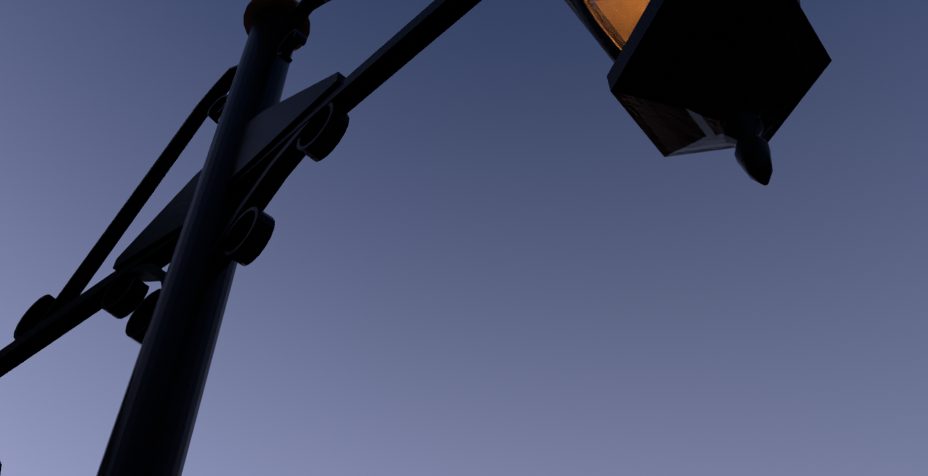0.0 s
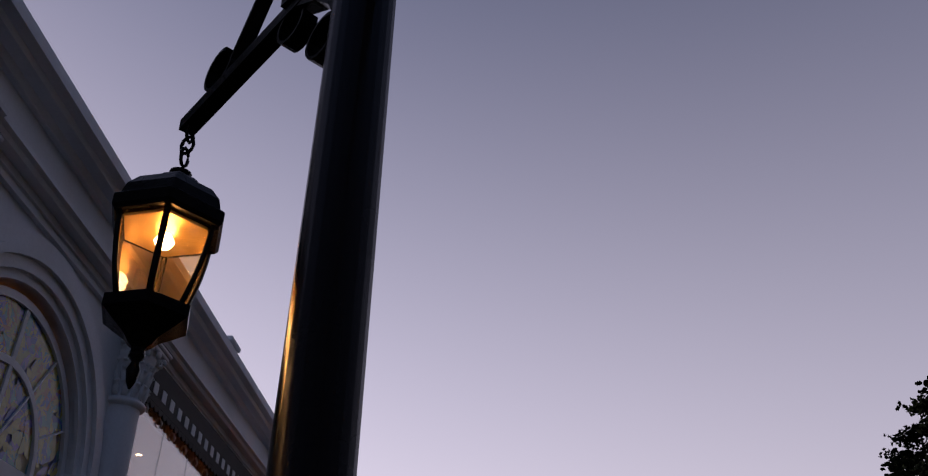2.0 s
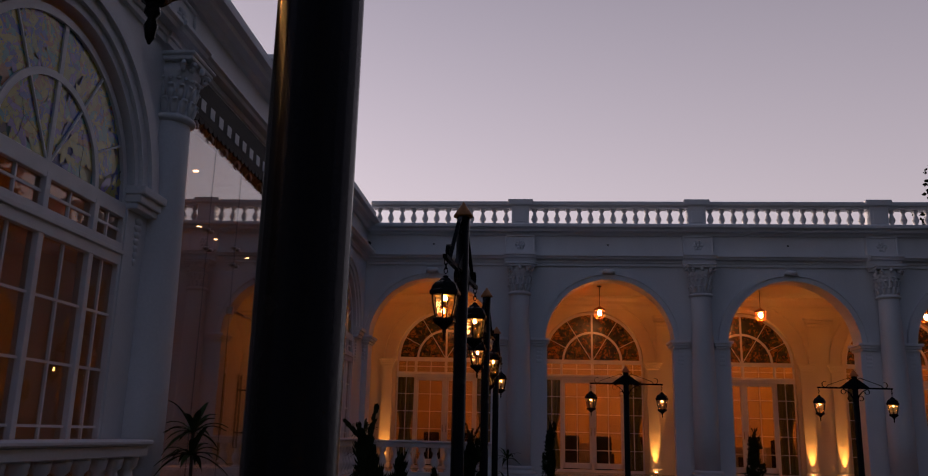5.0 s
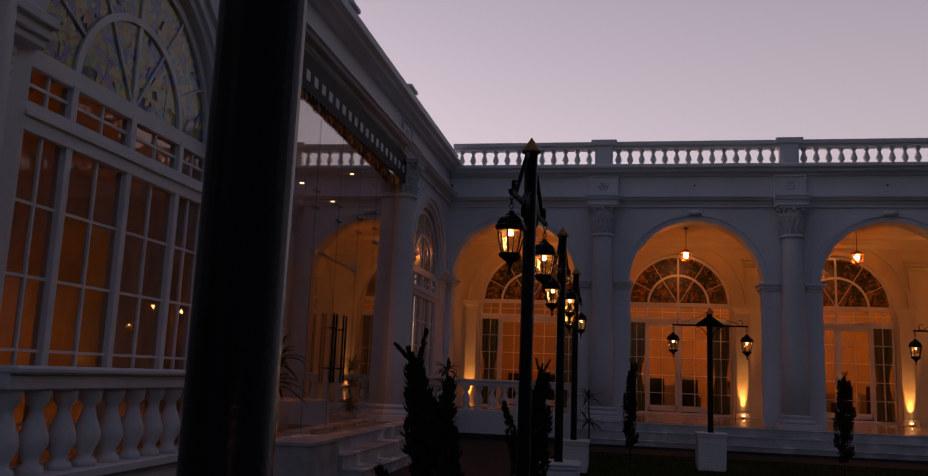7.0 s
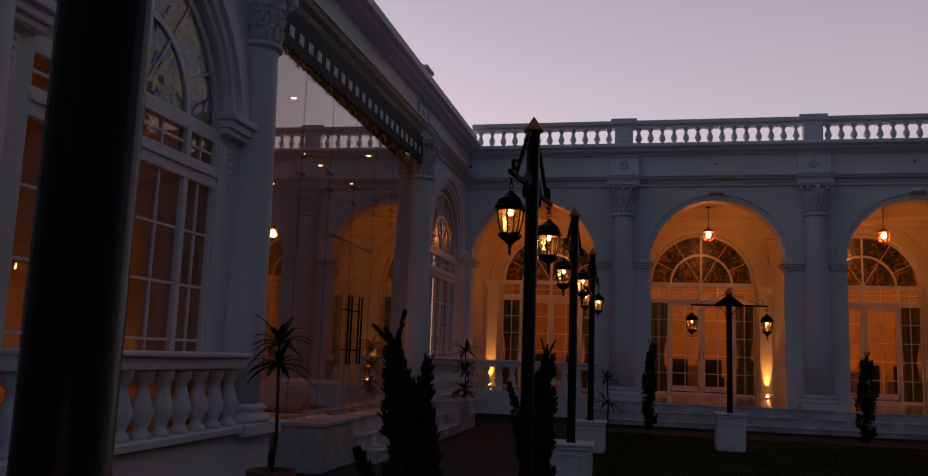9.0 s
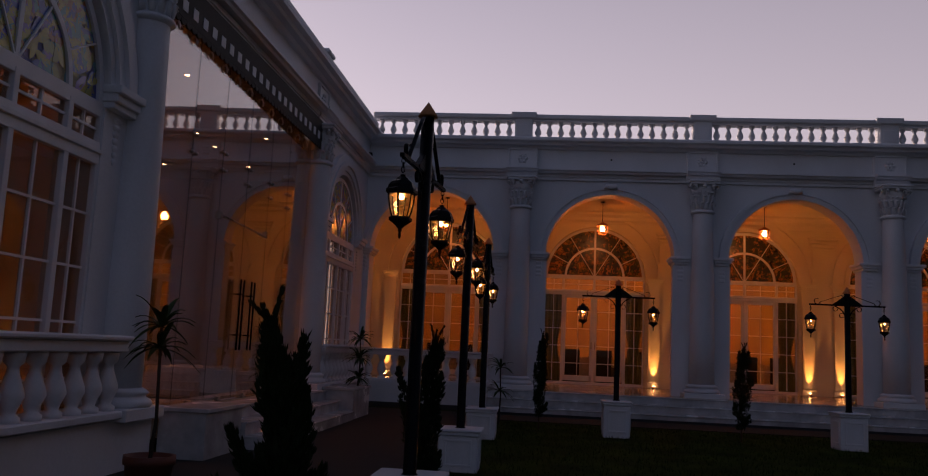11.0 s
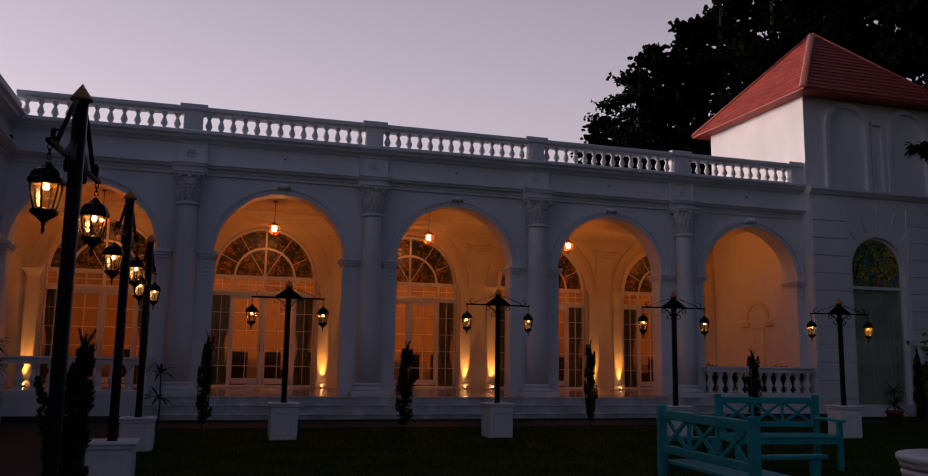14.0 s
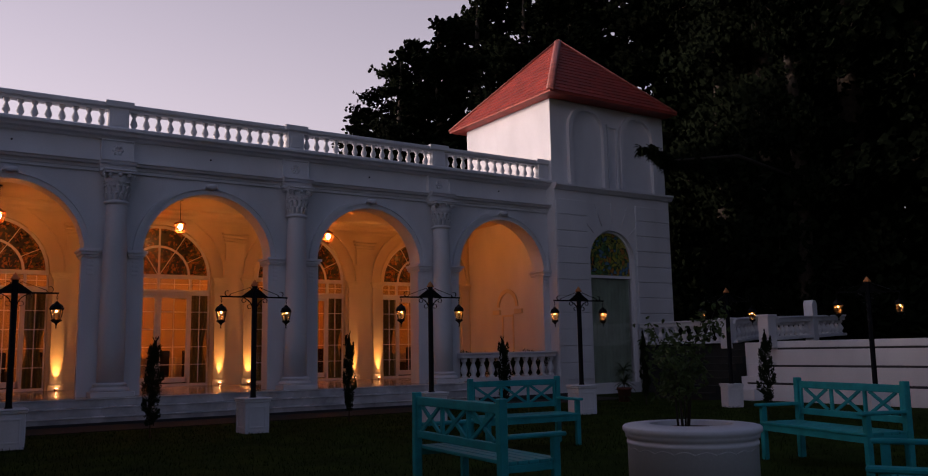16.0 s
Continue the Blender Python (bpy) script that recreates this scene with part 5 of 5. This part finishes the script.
frond_plant(pose(-2.2, -12.7, 0), 1.36, 20, 0.30, 11, 0.43, 2)
frond_plant(pose(-2.74, -3.45, 0.55), 0.85, 34, 0.33, 12, 0, 3, "small palm with tiers of leaves on the marble block")
frond_plant(pose(-0.15, -3.4, 0.0), 1.0, 16, 0.32, 13, 0, 2, "small palm beside a lamp post planter")
frond_plant(pose(15.25, -3.3, 0), 0.75, 30, 0.36, 14, 0.34, 3, "leafy plant in a terracotta pot before the tower")


def leafy_shrub(m, h, r, n, seed, label, low=0.3, mat=None):
    rng = random.Random(seed)
    t = thing("shrub", m, label, "shrub")
    tips = []
    for k in range(7):
        bm = B()
        a = k * 0.9 + rng.uniform(-0.3, 0.3)
        top = h * rng.uniform(0.55, 1.0)
        out = r * rng.uniform(0.35, 1.0)
        c, q = math.cos(a), math.sin(a)
        pts = [Vector((0.04 * c, 0.04 * q, 0)), Vector((0.3 * out * c, 0.3 * out * q, top * 0.5)), Vector((out * c, out * q, top))]
        tube(bm, pts, [0.009, 0.006, 0.002], 5)
        part("stem", bm, BARK, t)
        tips.append(pts)
    bm = B()
    for k in range(n):
        pts = tips[rng.randrange(7)]
        f = rng.uniform(low, 1.05)
        p = pts[0].lerp(pts[1], f * 2) if f < 0.5 else pts[1].lerp(pts[2], f * 2 - 1)
        p = p + Vector((rng.gauss(0, r * 0.22), rng.gauss(0, r * 0.22), rng.gauss(0, 0.04)))
        a = rng.uniform(0, 6.28)
        d = Vector((math.cos(a), math.sin(a), rng.uniform(-1.4, 0.3)))
        tuft(bm, p, d, rng.uniform(0.035, 0.065), 0.009, rng)
    part("crown", bm, mat or PALM, t)
    return t


leafy_shrub(pose(5.72, -14.0, 0.66), 1.05, 0.32, 620, 21, "loose green shrub growing in the round planter", 0.42, SHRUB)
for k in range(5):
    leafy_shrub(pose(12.85 + 0.62 * k, 0.36, FLOOR, 0, 0, 70 * k), 0.74, 0.42, 2400, 40 + k, "dark green shrub behind the low balustrade")
leafy_shrub(pose(16.1, -4.2, 0.0), 0.8, 0.35, 420, 22, "loose green shrub before the garden stairs")

# ---- terrace and garden stairs ----
terrace = thing("terrace", I4, "white plastered stepped retaining walls of the garden terrace", "terrace", kind="structure")
for x, y1, z in ((17.7, -4.95, 0.42), (17.95, -5.2, 0.83), (18.2, -5.5, 1.24)):
    bm = B()
    box(bm, x, -30, z - 0.42, x + 0.25, y1, z - 0.045, 0.006)
    part("tier", bm, WHITE, terrace)
    # dark coping band; the uppermost one has shadow put into its colour
    bm = B()
    box(bm, x + 0.04, -30, z - 0.045, x + 0.25, y1 - 0.03, z, 0.004)
    part("coping", bm, CHARCOAL, terrace, "dark band on the tier top, partly shadow put into colour")
bm = B()
box(bm, 18.24, -30, 1.24, 18.6, -5.5, 1.40, 0.01)
part("parapet", bm, WHITE, terrace)
bm = B()
box(bm, 18.6, -30, 0, 60, -5.5, 1.36)
part("bed_soil", bm, CHARCOAL, terrace)
garden_steps = thing("garden_steps", I4, "dark stone garden stairs rising between white side walls", "steps", kind="structure")
for k in range(8):
    bm = B()
    box(bm, 16.9 + 0.26 * k, -4.5, 0.0, 16.9 + 0.26 * (k + 1) if k < 7 else 40, -0.45 if k == 7 else -2.7, 0.172 * (k + 1) - 0.03)
    box(bm, 16.88 + 0.26 * k, -4.5, 0.172 * (k + 1) - 0.03, 16.9 + 0.26 * (k + 1) if k < 7 else 40, -0.45 if k == 7 else -2.7, 0.172 * (k + 1), 0.005)
    part("step", bm, PAVING, garden_steps)
for x, z in ((17.42, 0.27), (17.75, 0.56), (18.06, 0.87)):
    bm = B()
    box(bm, x, -5.42, 0, x + 0.5, -4.8, z, 0.01)
    part("side_wall", bm, WHITE, garden_steps)
bm = B()
box(bm, 18.3, -5.45, 0, 18.75, -4.52, 1.38, 0.01)
part("side_wall", bm, WHITE, garden_steps)
low_balustrade(-1.55, 1.45, pose(18.75, -2.05, 0, 0, 0, -90), 2.02, 1.38)
low_balustrade(0.1, 2.9, pose(18.75, -3.75, 0, 0, -3, 20), 2.02, 1.38, "white balustrade rising beside the garden stairs")
low_balustrade(0.15, 4.4, pose(18.2, -5.42, 0, 0, -1.6, 12), 2.0, 1.42, "white balustrade rising beside the garden stairs")
for x, y in ((18.75, -3.65), (18.1, -5.38)):
    bm = B()
    box(bm, -0.15, -0.15, 1.24, 0.15, 0.15, 2.0, 0.01)
    box(bm, -0.18, -0.18, 2.0, 0.18, 0.18, 2.05, 0.01)
    built("newel_post", bm, WHITE, "square white newel post at the stairs", "post").matrix_basis = pose(x, y, 0)


bm = B()
box(bm, -0.15, -0.12, 0.0, 0.15, 0.12, 2.32, 0.01)
arch_band(bm, 0.0, 2.318, 0.004, 0.15, -0.12, 0.12, n=14)
built("round_topped_pier", bm, WHITE, "white round-topped pier in the garden balustrade", "post").matrix_basis = pose(20.42, -5.0, 0, 0, 0, 12)

# ---- trees ----
def tree_meshes(seed, h, r):
    rng = random.Random(seed)
    bm = B()
    tube(bm, [(0, 0, 0), (0.2, 0.1, h * 0.4), (-0.1, 0.1, h * 0.75), (0, 0, h * 0.97)], [0.45, 0.33, 0.18, 0.03], 8)
    limbs = []
    for k in range(38):
        f = 0.02 + 0.95 * k / 38
        a = rng.uniform(0, 6.28)
        L = r * (1.05 - f) ** 0.7 * rng.uniform(0.55, 1.15)
        d = Vector((math.cos(a), math.sin(a), 0))
        p = Vector((0, 0, h * f))
        q = p + d * L * 0.6 + Vector((0, 0, 0.12 * L))
        e = p + d * L + Vector((0, 0, rng.uniform(-0.15, 0.3) * L))
        tube(bm, [p, q, e], [0.09, 0.05, 0.015], 5)
        limbs.append((p, q, e, L))
    trunk = bpy.data.meshes.new("trunk")
    bm.to_mesh(trunk), bm.free()
    trunk.materials.append(BARK)
    verts, faces = [], []
    for p, q, e, L in limbs:
        for _ in range(int(70 + 60 * L)):
            f = rng.uniform(0.15, 1.05)
            c = p.lerp(q, f / 0.6) if f < 0.6 else q.lerp(e, (f - 0.6) / 0.4)
            spread = 0.12 * L + 0.18
            c = c + Vector((rng.gauss(0, spread), rng.gauss(0, spread), rng.gauss(0, spread * 0.55)))
            for _ in range(5):
                d = Vector((rng.gauss(0, 0.8), rng.gauss(0, 0.8), rng.gauss(0.5, 0.7))).normalized()
                s = d.orthogonal().normalized() * rng.uniform(0.07, 0.12)
                ln = rng.uniform(0.09, 0.19)
                n = len(verts)
                verts += [c - s, c + s, c + d * ln + s * 0.7, c + d * ln - s * 0.6]
                faces += [(n, n + 1, n + 2), (n, n + 2, n + 3)]
    crown = bpy.data.meshes.new("crown")
    crown.from_pydata([tuple(v) for v in verts], [], faces)
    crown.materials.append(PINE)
    return trunk, crown


KINDS = [tree_meshes(31, 20, 4.2), tree_meshes(32, 20, 3.6), tree_meshes(33, 20, 4.8)]


def tree(x, y, h, k, turn):
    t = thing("pine_tree", pose(x, y, 0, 0, 0, turn) @ Matrix.Diagonal((1, 1, 1, 1)), "tall dark pine tree, behind the garden or added out of view", "tree", "pines round the garden")
    s = h / 20
    for name, me in zip(("trunk", "crown"), KINDS[k]):
        again(name, me, t, Matrix.Diagonal((s ** 0.6, s ** 0.6, s, 1)))


rng = random.Random(77)
# pines from azimuth 86 on are unseen, added to shade the wing
for az, d, h in ((24.4, 47, 11.6), (25.4, 46, 13.6), (26.3, 44, 14.4), (27.4, 46, 16.6), (28.7, 43, 17.0), (30.0, 45, 19.2), (31.4, 43, 19.6), (32.8, 46, 21.0), (34.2, 43, 21.0), (35.8, 45, 22.0), (37.5, 43, 21.5), (39.2, 46, 23.0), (40.8, 42, 22.5), (42.5, 46, 25), (44.5, 43, 24), (46.5, 46, 23), (50.5, 38, 24), (49, 44, 27), (53.5, 32, 27), (58, 31, 27), (52, 41, 32), (57, 38, 32), (62.5, 30, 27), (63, 37, 32), (67, 29, 26), (73, 28, 25), (80, 29, 26), (86, 28, 26), (91, 30, 28), (97, 28, 26), (102, 30, 28), (108, 28, 26), (114, 30, 27), (121, 29, 26), (128, 31, 27)):
    tree(0.6 + d * math.sin(radians(az)), -18.8 + d * math.cos(radians(az)), h, rng.randrange(3), rng.uniform(0, 360))
near_pine = thing("pine_tree", pose(23.8, -2.6, 0), "tall pine with a branch hanging before the tower", "tree", "pines round the garden")
again("trunk", KINDS[1][0], near_pine, Matrix.Diagonal((0.7, 0.7, 0.9, 1)))
again("crown", KINDS[1][1], near_pine, Matrix.Diagonal((0.62, 0.62, 0.9, 1)))
bm = B()
reach = [Vector((0, 0, 6.5)), Vector((-3.0, -0.1, 6.9)), Vector((-5.8, -0.1, 6.45)), Vector((-6.8, -0.1, 6.8))]
tube(bm, reach, [0.07, 0.05, 0.03, 0.012], 6)
part("branch", bm, BARK, near_pine)
bm = B()
for _ in range(150):
    f = rng.uniform(1.5, 3.0)
    k = min(2, int(f))
    p = reach[k].lerp(reach[k + 1], f - k) + Vector((rng.gauss(0, 0.1), rng.gauss(0, 0.1), rng.gauss(-0.05, 0.06)))
    for _ in range(5):
        tuft(bm, p, Vector((rng.gauss(-0.2, 0.5), rng.gauss(0, 0.4), rng.uniform(-1.5, -0.1))), rng.uniform(0.16, 0.32), 0.012, rng)
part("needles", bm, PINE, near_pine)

# ---- inside things ----
def table(m, w, d, h, label):
    t = thing("banquet_table", m, label, "table", "banquet tables")
    bm = B()
    box(bm, -w / 2, -d / 2, h - 0.02, w / 2, d / 2, h, 0.008)
    part("tabletop", bm, CLOTH, t)
    bm = B()
    pts = []
    for k in range(96):
        a = 2 * math.pi * k / 96
        c, s = math.cos(a), math.sin(a)
        q = 1 / max(abs(c), abs(s))
        pts.append((c * q * w / 2, s * q * d / 2, 1 + 0.025 * math.sin(a * 26)))
    lo = [bm.verts.new((x * f * 1.05, y * f * 1.05, 0.01)) for x, y, f in pts]
    hi = [bm.verts.new((x * 1.002, y * 1.002, h)) for x, y, f in pts]
    for k in range(96):
        bm.faces.new((lo[k], lo[(k + 1) % 96], hi[(k + 1) % 96], hi[k])).smooth = True
    part("cloth_skirt", bm, CLOTH, t)
    return t


def chair(m):
    t = thing("banquet_chair", m, "dark covered banquet chair at a table", "chair", "banquet chairs")
    bm = B()
    box(bm, -0.22, -0.22, 0.02, 0.22, 0.22, 0.47, 0.02)
    part("seat_cover", bm, DARK_CLOTH, t)
    bm = B()
    box(bm, -0.22, 0.17, 0.47, 0.22, 0.23, 0.95, 0.02)
    part("backrest", bm, DARK_CLOTH, t)
    return t


hall_table = table(pose(-2.2, 6.9, FLOOR), 1.5, 0.9, 0.75, "banquet table with a white floor-length cloth")
seat0 = chair(pose(-2.6, 6.2, FLOOR, 0, 0, 180))
for k in range(1, 9):
    copy_thing(hall_table, pose(-2.2 + 2.0 * k, 6.9 + 0.5 * (k % 2), FLOOR))
for k in range(1, 18):
    copy_thing(seat0, pose(-2.6 + 1.0 * k, 6.15 + 0.5 * ((k // 2) % 2), FLOOR, 0, 0, 180 + 8 * ((k * 7) % 5 - 2)))


table(pose(-4.15, -7.5, FLOOR), 0.75, 1.2, 0.40, "low table under a white floor-length cloth behind the glass front")


def downlight(m):
    t = thing("downlight", m, "round recessed ceiling downlight, lit", "downlight", "wing downlights")
    bm = B()
    lathe(bm, [(0.06, -0.012), (0.06, 0.0)], 16)
    part("ring", bm, FRAME, t)
    bm = B()
    lathe(bm, [(0.038, -0.018), (0.038, -0.013)], 16)
    part("lens", bm, SPOT_FACE, t)
    return t


spot = None
for x, y in ((-4.55, -7.64), (-5.8, -4.35), (-5.87, -3.33), (-4.6, -4.05), (-7.7, -1.62), (-5.85, -1.55), (-5.0, -13.8), (-5.0, -11.8), (-7.0, -12.8), (-8.6, -10.5)):
    m = pose(x, y, 5.0)
    spot = copy_thing(spot, m) if spot else downlight(m)
cam_box = thing("security_camera", pose(-3.40, -0.70, 5.50), "small dark security camera under the cornice", "camera")
bm = B()
lathe(bm, [(0.05, -0.08), (0.055, 0.05), (0.04, 0.08)], 12, pose(0, 0, 0, 75, 0, 40))
part("housing", bm, IRON, cam_box)
bm = B()
tube(bm, [(0, 0, 0), (-0.1, 0.03, 0.03), (-0.26, 0.05, 0.03)], 0.015, 6)
part("bracket", bm, IRON, cam_box)

# ---- undergrowth and grass ----
rng = random.Random(5)
verts, faces = [], []
for _ in range(9000):
    az, d = radians(rng.uniform(41, 100)), rng.uniform(26.5, 30.0)
    c = Vector((0.6 + d * math.sin(az), -18.8 + d * math.cos(az), 4.6 * rng.random() ** 1.3 * (0.75 + 0.25 * math.sin(az * 40))))
    if c.x < 23.5 and c.y > -5.5:
        continue
    for _ in range(3):
        w = Vector((rng.gauss(0, 1), rng.gauss(0, 1), rng.gauss(0.2, 0.8))).normalized()
        q = w.orthogonal().normalized() * rng.uniform(0.04, 0.1)
        n = len(verts)
        verts += [c - q, c + q, c + w * rng.uniform(0.2, 0.5) + q * 0.3]
        faces.append((n, n + 1, n + 2))
me = bpy.data.meshes.new("undergrowth")
me.from_pydata([tuple(v) for v in verts], [], faces)
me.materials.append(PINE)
tagged(new("undergrowth", me), "dense dark undergrowth between the pines behind the terrace", "shrubs", "", "stuff")
verts, faces = [], []
for _ in range(30000):
    x, y = rng.uniform(-0.6, 15.5), rng.uniform(-15.5, -2.7)
    a, h = rng.uniform(0, 6.28), rng.uniform(0.025, 0.06)
    n = len(verts)
    verts += [(x - 0.006 * math.cos(a), y - 0.006 * math.sin(a), 0.0), (x + 0.006 * math.cos(a), y + 0.006 * math.sin(a), 0.0), (x + rng.uniform(-0.02, 0.02), y + rng.uniform(-0.02, 0.02), h)]
    faces.append((n, n + 1, n + 2))
me = bpy.data.meshes.new("lawn_grass")
me.from_pydata(verts, [], faces)
me.materials.append(LAWN)
tagged(new("lawn_grass", me), "short dark green lawn grass", "grass", "", "stuff")
